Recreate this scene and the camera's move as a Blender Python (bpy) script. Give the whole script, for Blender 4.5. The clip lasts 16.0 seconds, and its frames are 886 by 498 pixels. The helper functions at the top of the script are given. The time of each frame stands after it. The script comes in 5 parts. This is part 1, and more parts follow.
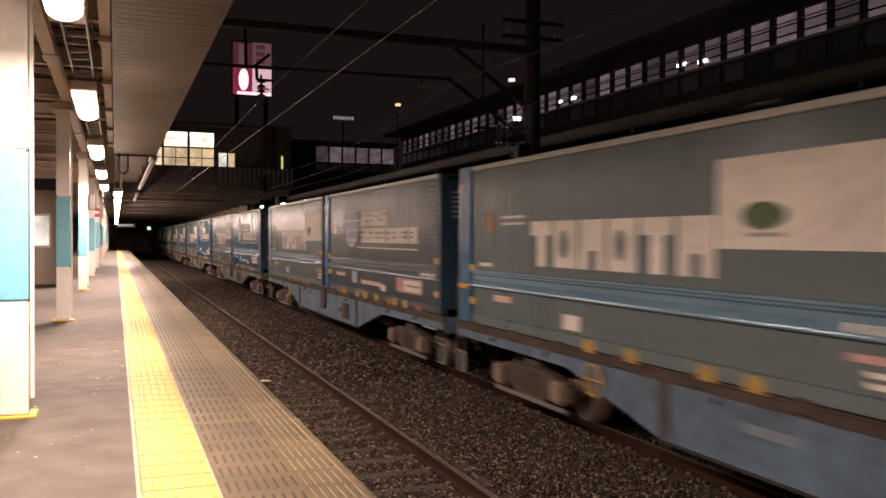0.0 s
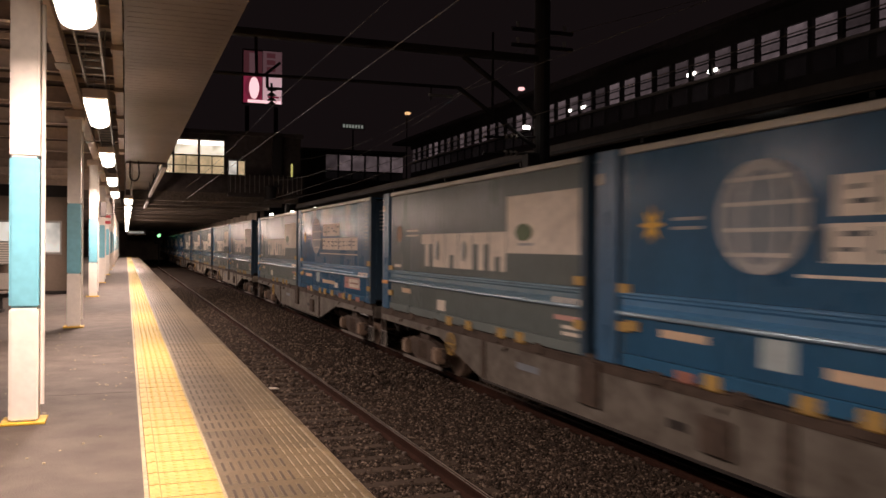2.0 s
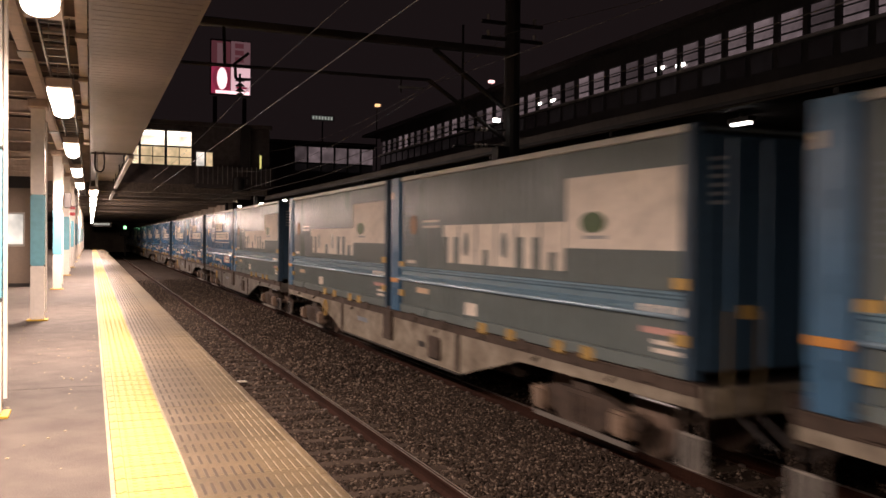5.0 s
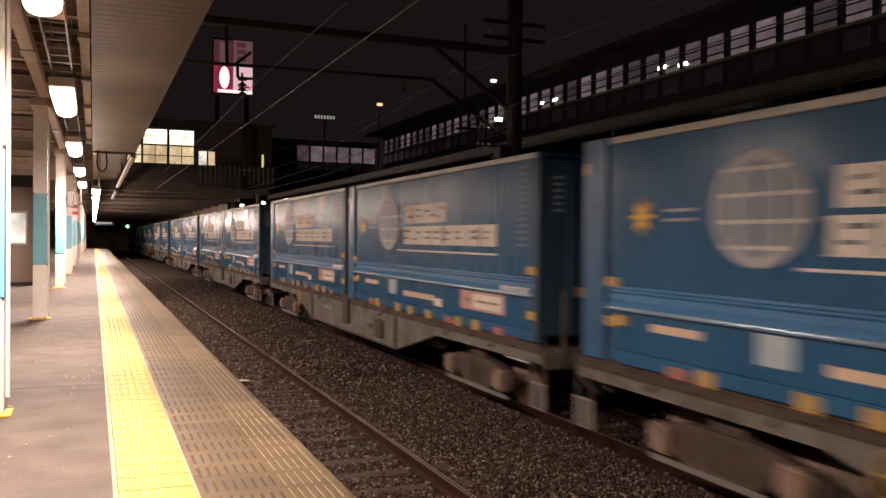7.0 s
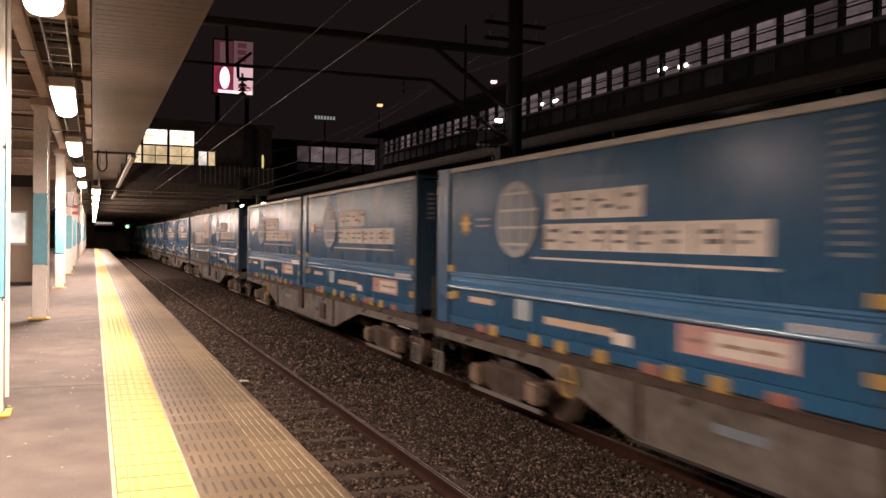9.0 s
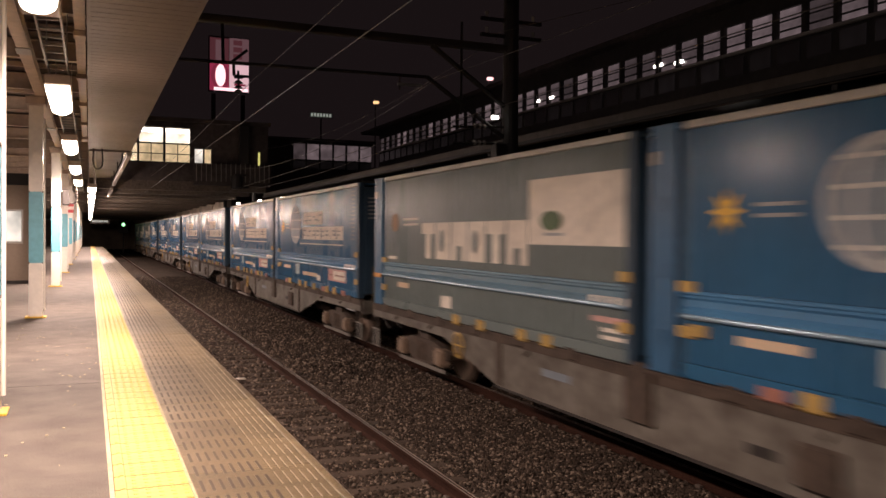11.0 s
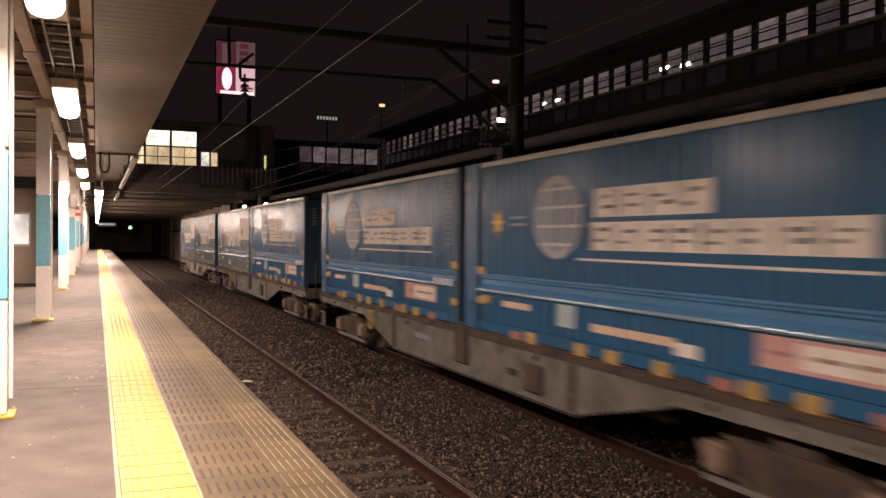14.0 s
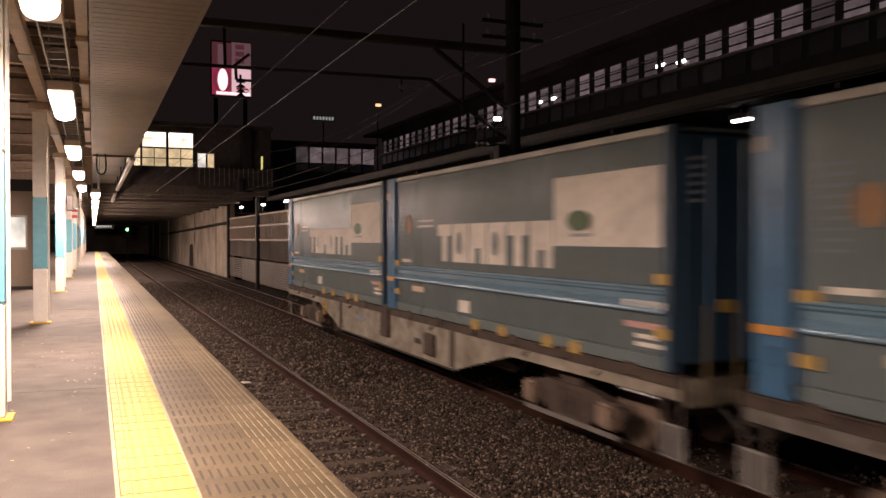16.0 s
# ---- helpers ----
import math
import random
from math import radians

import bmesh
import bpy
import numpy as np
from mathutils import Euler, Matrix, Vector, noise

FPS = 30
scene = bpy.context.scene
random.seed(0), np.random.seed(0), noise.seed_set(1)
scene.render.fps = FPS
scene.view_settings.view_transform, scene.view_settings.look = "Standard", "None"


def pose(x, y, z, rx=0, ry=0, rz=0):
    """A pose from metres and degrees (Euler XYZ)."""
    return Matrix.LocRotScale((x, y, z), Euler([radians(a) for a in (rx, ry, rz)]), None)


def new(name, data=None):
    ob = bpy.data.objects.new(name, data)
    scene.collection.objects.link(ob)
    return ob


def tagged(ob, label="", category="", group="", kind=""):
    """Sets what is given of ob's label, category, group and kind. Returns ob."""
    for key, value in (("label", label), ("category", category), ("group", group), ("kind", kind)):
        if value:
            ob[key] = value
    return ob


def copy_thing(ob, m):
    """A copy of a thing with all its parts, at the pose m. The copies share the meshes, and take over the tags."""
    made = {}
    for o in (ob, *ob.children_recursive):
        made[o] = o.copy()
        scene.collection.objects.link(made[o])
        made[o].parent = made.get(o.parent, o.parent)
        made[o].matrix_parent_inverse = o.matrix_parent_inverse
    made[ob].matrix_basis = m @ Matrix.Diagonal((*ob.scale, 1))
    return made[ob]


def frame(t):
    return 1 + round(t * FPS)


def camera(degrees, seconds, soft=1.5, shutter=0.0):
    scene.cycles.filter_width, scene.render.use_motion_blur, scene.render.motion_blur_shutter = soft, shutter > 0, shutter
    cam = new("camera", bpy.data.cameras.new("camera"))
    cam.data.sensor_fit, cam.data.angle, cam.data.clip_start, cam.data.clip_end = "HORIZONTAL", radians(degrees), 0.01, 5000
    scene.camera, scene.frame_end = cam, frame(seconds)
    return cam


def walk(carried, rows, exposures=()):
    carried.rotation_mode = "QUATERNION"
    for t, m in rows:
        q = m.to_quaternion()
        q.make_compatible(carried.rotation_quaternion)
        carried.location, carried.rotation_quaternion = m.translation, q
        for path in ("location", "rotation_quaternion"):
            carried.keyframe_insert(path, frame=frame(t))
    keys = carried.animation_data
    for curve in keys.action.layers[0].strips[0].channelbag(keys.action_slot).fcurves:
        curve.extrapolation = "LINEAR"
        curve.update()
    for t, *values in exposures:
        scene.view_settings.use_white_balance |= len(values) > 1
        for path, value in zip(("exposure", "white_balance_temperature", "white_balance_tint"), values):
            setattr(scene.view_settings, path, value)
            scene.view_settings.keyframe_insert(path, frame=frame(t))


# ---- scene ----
cam = camera(55.2, 16.0, soft=1.5, shutter=0.4)
EYE = (0.0, 0.0, 1.54)
TURNS = [
    (0, -21.126, -0.749, -0.173),
    (0.5, -19.589, -0.325, -0.039),
    (1, -18.927, -0.164, -0.080),
    (1.5, -19.466, -0.130, -0.178),
    (2, -20.524, -0.179, -0.433),
    (2.5, -21.854, -0.200, -0.497),
    (3, -22.595, -0.306, -0.359),
    (3.5, -22.759, -0.420, -0.469),
    (4, -22.727, -0.590, -0.493),
    (6.5, -22.381, -0.695, -0.597),
    (7, -22.419, -0.725, -0.566),
    (7.5, -22.442, -0.683, -0.482),
    (8, -22.359, -0.655, -0.458),
    (8.5, -22.358, -0.643, -0.593),
    (9, -22.429, -0.660, -0.719),
    (11.5, -22.678, -0.870, -0.514),
    (12, -22.550, -0.809, -0.585),
    (12.5, -22.497, -0.816, -0.578),
    (13, -22.350, -0.703, -0.407),
    (13.5, -22.251, -0.668, -0.502),
    (14, -22.252, -0.674, -0.503),
    (14.5, -22.271, -0.667, -0.504),
    (15, -22.330, -0.645, -0.228),
    (15.5, -22.379, -0.642, -0.159),
    (16, -22.423, -0.726, 0.000),
]
walk(cam, [(t, pose(*EYE, 90 + p, r, y)) for t, y, p, r in TURNS], exposures=[(0.0, -0.08), (0.5, -0.40), (1.5, -0.56), (2.0, -0.56), (2.5, -0.38), (3.0, -0.24), (4.0, 0.05), (6.5, 0.0), (9.0, 0.0), (11.5, -0.08), (12.0, 0.0), (13.0, 0.0), (14.5, -0.06), (16.0, -0.02)])

# ---- night sky and lamps ----
world = bpy.data.worlds.new("night")
scene.world = world
world.use_nodes = True
world.node_tree.nodes["Background"].inputs[0].default_value = (0.0122, 0.0079, 0.0085, 1)
world.node_tree.nodes["Background"].inputs[1].default_value = 0.76

LAMP_Z = 3.3
NEAR_LAMPS = [(-0.36, y) for y in (-7.2, -0.6, 6.25, 12.2, 18.8, 25.4, 32.0)]
DEEP_LAMPS = [(0.08, y) for y in (31.0, 37.0, 43.0, 49.5, 56.5, 64.0, 73.0, 84.0, 97.0)]
LAMP_COLOUR = (1.0, 0.738, 0.634)


def lamp_light(x, y, z, watts, sx=0.26, sy=1.25, spread=180):
    data = bpy.data.lights.new("lamp_light", "AREA")
    data.shape, data.size, data.size_y, data.spread = "RECTANGLE", sx, sy, radians(spread)
    data.energy, data.color = watts, LAMP_COLOUR
    ob = new("lamp_light", data)
    ob.matrix_world = pose(x, y, z)
    return ob


def tube_light(x, y, z, watts):
    """The light that an open lamp throws sideways and up."""
    data = bpy.data.lights.new("tube_light", "POINT")
    data.shadow_soft_size, data.energy, data.color = 0.07, watts, LAMP_COLOUR
    ob = new("tube_light", data)
    ob.matrix_world = pose(x, y, z)
    return ob


for lx, ly in NEAR_LAMPS:
    lamp_light(lx, ly, LAMP_Z - 0.13, 400, spread=176)
    tube_light(lx, ly, LAMP_Z - 0.22, 34)
for lx, ly in DEEP_LAMPS:
    strong = 1.0 if ly > 50 else 0.32
    lamp_light(lx, ly, 3.02 - 0.13, 430 * strong)
    if ly < 90:
        tube_light(lx, ly, 3.02 - 0.22, 430 * strong)


# ---- materials ----
def material(name, colour, rough=0.6, metal=0.0, vary=0.15, grain=30.0, stain=1.2, bump=0.15, tint=None, random=0.0, stretch=(1, 1, 1), coat=0.0, gloss=0.5):
    m = bpy.data.materials.new(name)
    m.use_nodes = True
    nt = m.node_tree
    b = nt.nodes["Principled BSDF"]
    b.inputs["Metallic"].default_value = metal
    b.inputs["Coat Weight"].default_value = coat
    b.inputs["Specular IOR Level"].default_value = gloss
    b.inputs["Coat Roughness"].default_value = 0.2
    tc = nt.nodes.new("ShaderNodeTexCoord")
    mp = nt.nodes.new("ShaderNodeMapping")
    mp.inputs["Scale"].default_value = stretch
    nt.links.new(tc.outputs["Object"], mp.inputs[0])
    fine = nt.nodes.new("ShaderNodeTexNoise")
    fine.inputs["Scale"].default_value = grain
    fine.inputs["Detail"].default_value = 6
    large = nt.nodes.new("ShaderNodeTexNoise")
    large.inputs["Scale"].default_value = stain
    large.inputs["Detail"].default_value = 5
    for n in (fine, large):
        nt.links.new(mp.outputs[0], n.inputs["Vector"])
    both = nt.nodes.new("ShaderNodeMath")
    both.operation = "ADD"
    nt.links.new(fine.outputs[0], both.inputs[0])
    nt.links.new(large.outputs[0], both.inputs[1])
    total = both.outputs[0]
    if random:
        info = nt.nodes.new("ShaderNodeObjectInfo")
        r = nt.nodes.new("ShaderNodeMath")
        r.operation = "MULTIPLY_ADD"
        r.inputs[1].default_value = random
        nt.links.new(info.outputs["Random"], r.inputs[0])
        nt.links.new(total, r.inputs[2])
        total = r.outputs[0]
    ramp = nt.nodes.new("ShaderNodeMapRange")
    ramp.inputs[1].default_value, ramp.inputs[2].default_value = 0.65, 1.35 + random
    nt.links.new(total, ramp.inputs[0])
    mix = nt.nodes.new("ShaderNodeMix")
    mix.data_type = "RGBA"
    dark = tint or tuple(c * (1 - 2 * vary) for c in colour)
    mix.inputs["A"].default_value = (*dark, 1)
    mix.inputs["B"].default_value = (*(min(1, c * (1 + vary)) for c in colour), 1)
    nt.links.new(ramp.outputs[0], mix.inputs["Factor"])
    nt.links.new(mix.outputs["Result"], b.inputs["Base Color"])
    rr = nt.nodes.new("ShaderNodeMapRange")
    rr.inputs[3].default_value, rr.inputs[4].default_value = min(1, rough + 0.1), max(0.05, rough - 0.1)
    nt.links.new(large.outputs[0], rr.inputs[0])
    nt.links.new(rr.outputs[0], b.inputs["Roughness"])
    if bump:
        bp = nt.nodes.new("ShaderNodeBump")
        bp.inputs["Strength"].default_value = bump
        bp.inputs["Distance"].default_value = 0.01
        nt.links.new(fine.outputs[0], bp.inputs["Height"])
        nt.links.new(bp.outputs[0], b.inputs["Normal"])
    return m


def glow(name, colour, strength, random=0.0):
    m = bpy.data.materials.new(name)
    m.use_nodes = True
    nt = m.node_tree
    b = nt.nodes["Principled BSDF"]
    b.inputs["Base Color"].default_value = (*(0.08 * c for c in colour), 1)
    b.inputs["Roughness"].default_value = 0.25
    b.inputs["Emission Color"].default_value = (*colour, 1)
    b.inputs["Emission Strength"].default_value = strength
    if random:
        info = nt.nodes.new("ShaderNodeObjectInfo")
        tc = nt.nodes.new("ShaderNodeTexCoord")
        n = nt.nodes.new("ShaderNodeTexNoise")
        n.inputs["Scale"].default_value = 1.7
        nt.links.new(tc.outputs["Object"], n.inputs["Vector"])
        a = nt.nodes.new("ShaderNodeMath")
        a.operation = "MULTIPLY_ADD"
        a.inputs[1].default_value = random * strength
        a.inputs[2].default_value = strength * (1 - random)
        nt.links.new(info.outputs["Random"], a.inputs[0])
        c = nt.nodes.new("ShaderNodeMath")
        c.operation = "MULTIPLY"
        s = nt.nodes.new("ShaderNodeMapRange")
        s.inputs[1].default_value, s.inputs[2].default_value = 0.3, 0.7
        s.inputs[3].default_value, s.inputs[4].default_value = 0.6, 1.4
        nt.links.new(n.outputs[0], s.inputs[0])
        nt.links.new(a.outputs[0], c.inputs[0])
        nt.links.new(s.outputs[0], c.inputs[1])
        nt.links.new(c.outputs[0], b.inputs["Emission Strength"])
    return m


ASPHALT = material("platform_asphalt", (0.108, 0.087, 0.070), 0.78, vary=0.2, grain=75, stain=2.6, bump=0.6)
SLAB = material("platform_slab", (0.172, 0.128, 0.070), 0.42, vary=0.38, grain=40, stain=1.7, bump=0.35, random=0.3)
JOINT = material("dirty_tile_joint", (0.33, 0.235, 0.06), 0.8, vary=0.3)
SLOT = material("slab_groove", (0.062, 0.044, 0.031), 0.7, vary=0.2)
GROOVE_GLINT = material("groove_glint", (0.30, 0.25, 0.18), 0.5, vary=0.2)
TACTILE = material("tactile_yellow", (0.58, 0.425, 0.105), 0.6, vary=0.16, grain=25, stain=3, bump=0.1, random=0.15)
PALE_LINE = material("pale_line_paint", (0.46, 0.39, 0.23), 0.7, vary=0.2, grain=20)
WHITE_LINE = material("white_line_paint", (0.75, 0.70, 0.60), 0.7, vary=0.2, grain=20)
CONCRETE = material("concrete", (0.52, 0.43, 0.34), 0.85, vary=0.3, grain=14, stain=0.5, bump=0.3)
# one even darker concrete for the hall underside and the fence boards
DARK_CONCRETE = material("dark_brown_concrete", (0.14, 0.112, 0.088), 0.9, vary=0.3, grain=10, stain=0.4, bump=0.3)
COLUMN_WHITE = material("column_white_paint", (0.86, 0.81, 0.74), 0.45, vary=0.06, grain=12, stain=1.5, bump=0.05)
COLUMN_BLUE = material("column_blue_paint", (0.18, 0.50, 0.62), 0.45, vary=0.07, grain=12, stain=1.5, bump=0.05)
BASE_YELLOW = material("plate_yellow_paint", (0.75, 0.48, 0.04), 0.55, vary=0.15)
BEAM_CREAM = material("beam_cream_paint", (0.52, 0.405, 0.315), 0.5, vary=0.12, grain=8, stain=1.0, bump=0.05)
ROOF_SHEET = material("roof_sheet", (0.108, 0.078, 0.066), 0.5, vary=0.15, grain=10, stain=0.6, bump=0.05)
ROOF_DARK = material("roof_deck", (0.145, 0.105, 0.087), 0.7, vary=0.2, grain=8, stain=0.7, bump=0.1)
GALVANISED = material("galvanised_steel", (0.45, 0.42, 0.38), 0.4, metal=0.7, vary=0.12, bump=0.05)
LADDER_GREY = material("ladder_grey", (0.26, 0.23, 0.20), 0.5, metal=0.3, vary=0.12, bump=0.05)
DARK_STEEL = material("dark_steel", (0.035, 0.030, 0.028), 0.6, metal=0.3, vary=0.2, bump=0.1)
STEEL_BLACK = material("weathered_pole_steel", (0.02, 0.017, 0.016), 0.6, metal=0.2, vary=0.2)
WIRE = material("copper_wire", (0.085, 0.07, 0.06), 0.5, metal=0.3, vary=0.1, bump=0)
RAIL_SIDE = material("rail_rust", (0.034, 0.015, 0.010), 0.9, vary=0.25, grain=30, gloss=0.08)
RAIL_TOP = material("rail_head_polished", (0.75, 0.68, 0.60), 0.32, metal=0.9, vary=0.1, stretch=(30, 0.5, 1), bump=0)
CLIP = material("rail_clip_steel", (0.075, 0.055, 0.043), 0.6, metal=0.2, vary=0.3)
SLEEPER = material("sleeper_wood", (0.060, 0.042, 0.030), 0.9, vary=0.3, grain=20, stain=3, bump=0.5, random=0.3, gloss=0.2)
BALLAST_BED = material("ballast_bed", (0.042, 0.030, 0.022), 0.95, vary=0.4, grain=25, stain=2, bump=1.0, gloss=0.1)
BALLAST_PALE = material("ballast_pale_brown", (0.062, 0.045, 0.034), 0.95, vary=0.45, grain=30, stain=1.5, bump=1.0, gloss=0.1)
ROOM_WALL = material("room_wall_panel", (0.24, 0.185, 0.14), 0.7, vary=0.06, grain=10, stain=0.6, bump=0.05)
DARK_WALL = material("dark_building_wall", (0.07, 0.056, 0.052), 0.85, vary=0.3, grain=4, stain=0.3, bump=0.1)
PASSAGE_WALL = material("passage_cladding", (0.034, 0.027, 0.026), 0.7, vary=0.25, grain=3, stain=0.4, bump=0.1)
SEAT_METAL = material("seat_metal", (0.55, 0.50, 0.44), 0.35, metal=0.6, vary=0.1)
RED_PAINT = material("red_paint", (0.6, 0.05, 0.06), 0.5, vary=0.1)
LAMP_GLASS = glow("lamp_diffuser", (1.0, 0.86, 0.72), 12.0)
WINDOW_LIT = glow("lit_window", (1.0, 0.86, 0.68), 1.6, random=0.35)
WINDOW_WARM = glow("lit_interior", (1.0, 0.72, 0.42), 0.75, random=0.3)
WINDOW_DIM = glow("dim_window", (0.62, 0.45, 0.48), 0.215, random=0.8)
ROOM_WINDOW = glow("room_window", (1.0, 0.90, 0.80), 0.95, random=0.1)
SIGN_PINK = glow("sign_pink", (0.75, 0.07, 0.17), 0.36)
SIGN_WHITE = glow("sign_white", (1.0, 0.62, 0.66), 1.6)
SIGN_ROSE = glow("sign_rose", (0.60, 0.30, 0.34), 0.19)
SIGN_PALE = glow("sign_pale", (1.0, 0.62, 0.68), 0.75)
SIGN_RED = glow("sign_red", (0.62, 0.07, 0.15), 0.30)
SIGN_DIM = glow("sign_dim", (0.55, 0.16, 0.20), 0.13)
LAMP_WHITE = glow("small_lamp_white", (1.0, 0.92, 0.85), 6.0)
LAMP_WARM = glow("small_lamp_warm", (1.0, 0.55, 0.25), 1.5)
LAMP_PINK = glow("small_lamp_pink", (1.0, 0.55, 0.55), 2.0)
LAMP_GREEN = glow("signal_green", (0.35, 1.0, 0.40), 2.5)
SIGN_FAINT = glow("far_sign", (0.9, 0.95, 0.85), 0.35)


# ---- building helpers ----
def bmnew():
    return bmesh.new()


def box(bm, x0, x1, y0, y1, z0, z1, m=None):
    vs = [bm.verts.new(v) for v in ((x0, y0, z0), (x1, y0, z0), (x1, y1, z0), (x0, y1, z0), (x0, y0, z1), (x1, y0, z1), (x1, y1, z1), (x0, y1, z1))]
    if m is not None:
        for v in vs:
            v.co = m @ v.co
    for f in ((3, 2, 1, 0), (4, 5, 6, 7), (0, 1, 5, 4), (1, 2, 6, 5), (2, 3, 7, 6), (3, 0, 4, 7)):
        bm.faces.new([vs[i] for i in f])
    return bm


def boxes(*dims):
    bm = bmnew()
    for d in dims:
        box(bm, *d)
    return bm


def bevelled(bm, w=0.01, seg=1):
    bmesh.ops.bevel(bm, geom=list(bm.edges), offset=w, segments=seg, affect="EDGES", clamp_overlap=True)
    return bm


def rod(bm, a, b, r, n=8, r2=None):
    a, b = Vector(a), Vector(b)
    q = (b - a).to_track_quat("Z", "Y").to_matrix()
    rings = []
    for p, rad in ((a, r), (b, r if r2 is None else r2)):
        rings.append([bm.verts.new(p + q @ Vector((rad * math.cos(2 * math.pi * i / n), rad * math.sin(2 * math.pi * i / n), 0))) for i in range(n)])
    for i in range(n):
        bm.faces.new((rings[0][i], rings[0][(i + 1) % n], rings[1][(i + 1) % n], rings[1][i]))
    bm.faces.new(rings[0][::-1])
    bm.faces.new(rings[1])
    return bm


def prism(bm, outline, y0, y1):
    """An x-z outline drawn out along y."""
    a = [bm.verts.new((x, y0, z)) for x, z in outline]
    b = [bm.verts.new((x, y1, z)) for x, z in outline]
    n = len(outline)
    for i in range(n):
        bm.faces.new((a[i], a[(i + 1) % n], b[(i + 1) % n], b[i]))
    bm.faces.new(a[::-1])
    bm.faces.new(b)
    bmesh.ops.recalc_face_normals(bm, faces=list(bm.faces))
    return bm


def slabx(bm, outline, x0, x1):
    """A y-z outline drawn out along x."""
    a = [bm.verts.new((x0, y, z)) for y, z in outline]
    b = [bm.verts.new((x1, y, z)) for y, z in outline]
    n = len(outline)
    for i in range(n):
        bm.faces.new((a[i], a[(i + 1) % n], b[(i + 1) % n], b[i]))
    bm.faces.new(a[::-1])
    bm.faces.new(b)
    bmesh.ops.recalc_face_normals(bm, faces=list(bm.faces))
    return bm


def part(name, bm, mat, parent=None, label=""):
    me = bpy.data.meshes.new(name)
    bm.to_mesh(me)
    bm.free()
    me.materials.append(mat)
    ob = new(name, me)
    if parent:
        ob.parent = parent
    if label:
        ob["label"] = label
    return ob


def alias(name, ob, parent, m):
    """Another piece on the mesh of ob."""
    o = new(name, ob.data)
    o.parent = parent
    o.matrix_basis = m
    return o


def thing(name, x, y, z, label, category, group="", kind="", rz=0):
    ob = new(name)
    ob.matrix_basis = pose(x, y, z, 0, 0, rz)
    return tagged(ob, label, category, group, kind)


def structure(name, bm, mat, label, category="structure"):
    return tagged(part(name, bm, mat), label, category, kind="structure")


# ---- ground, platform, tracks ----
RAIL_Z = -1.04
EDGE_X = 1.44
Y0, Y1 = -14.0, 114.0
structure("ground", boxes((-40, 60, -60, 400, RAIL_Z - 0.75, RAIL_Z - 0.36)), BALLAST_BED, "dark brown ground below the tracks", "ground")
bed = bmnew()
prism(bed, [(EDGE_X + 0.02, RAIL_Z - 0.36), (EDGE_X + 0.02, RAIL_Z - 0.16), (4.3, RAIL_Z - 0.17), (4.75, RAIL_Z - 0.20), (5.4, RAIL_Z - 0.17), (8.1, RAIL_Z - 0.16), (8.6, RAIL_Z - 0.30), (8.8, RAIL_Z - 0.36)], Y0, 330)
# sheet paler than the bed, toned near the average of the loose stones
structure("ballast_far", boxes((EDGE_X + 0.05, 8.55, 54.0, 156, RAIL_Z - 0.20, RAIL_Z - 0.145)), BALLAST_PALE, "plain brown gravel under the station hall", "ballast")
structure("ballast_bed", bed, BALLAST_BED, "brown gravel bed under both tracks", "ballast")

platform = structure("platform", boxes((-7.0, 0.13, Y0, Y1, -0.30, 0.0), (0.13, EDGE_X - 0.08, Y0, Y1, -0.30, -0.034), (-7.0, EDGE_X - 0.16, Y0, Y1, RAIL_Z - 0.36, -0.30)), ASPHALT, "worn brown-grey asphalt railway platform", "platform")


def rail_mesh(y0, y1):
    o = [(-0.065, -0.15), (0.065, -0.15), (0.065, -0.138), (0.010, -0.115), (0.010, -0.045), (0.032, -0.036), (0.033, -0.008), (0.026, 0.0), (-0.026, 0.0), (-0.033, -0.008), (-0.032, -0.036), (-0.010, -0.045), (-0.010, -0.115), (-0.065, -0.138)]
    bm = prism(bmnew(), o, y0, y1)
    return bm


TRACKS = {"near": 2.95, "train": 6.82}
for tname, tx in TRACKS.items():
    tr = thing("railway_track", tx, 0, RAIL_Z, "rusty steel railway track on dark sleepers in brown ballast", "railway track", "tracks beside the platform", "structure")
    for s in (-1, 1):
        r = part("rail", rail_mesh(Y0, 330), RAIL_SIDE, tr, "rusty rail with a polished head")
        r.location = (s * 0.566, 0, 0)
        h = part("rail_head", boxes((-0.027, -0.012, Y0, 330, 0.0005, 0.003), (0.011, 0.026, Y0, 330, 0.0005, 0.003)), RAIL_TOP, r, "polished running surface")
    sl = bevelled(boxes((-1.0, 1.0, -0.11, 0.11, -0.29, -0.15)), 0.012)
    first = part("sleeper", sl, SLEEPER, tr)
    first.location = (0, 0.0, 0)
    n = 0
    for i in range(-8, 130):
        if i == 0:
            continue
        o = alias("sleeper", first, tr, pose(random.uniform(-0.02, 0.02), i * 0.62 + random.uniform(-0.03, 0.03), random.uniform(-0.006, 0.006), 0, 0, random.uniform(-1, 1)))
    plate = part("rail_fastening", bevelled(boxes((-0.11, -0.055, -0.045, 0.045, -0.152, -0.115), (0.055, 0.11, -0.045, 0.045, -0.152, -0.115)), 0.008), CLIP, tr)
    plate.location = (0.566, 0, 0)
    for i in range(-2, 105):
        for s in (-1, 1):
            if (i, s) != (0, 1):
                alias("rail_fastening", plate, tr, pose(s * 0.566, i * 0.62, 0))

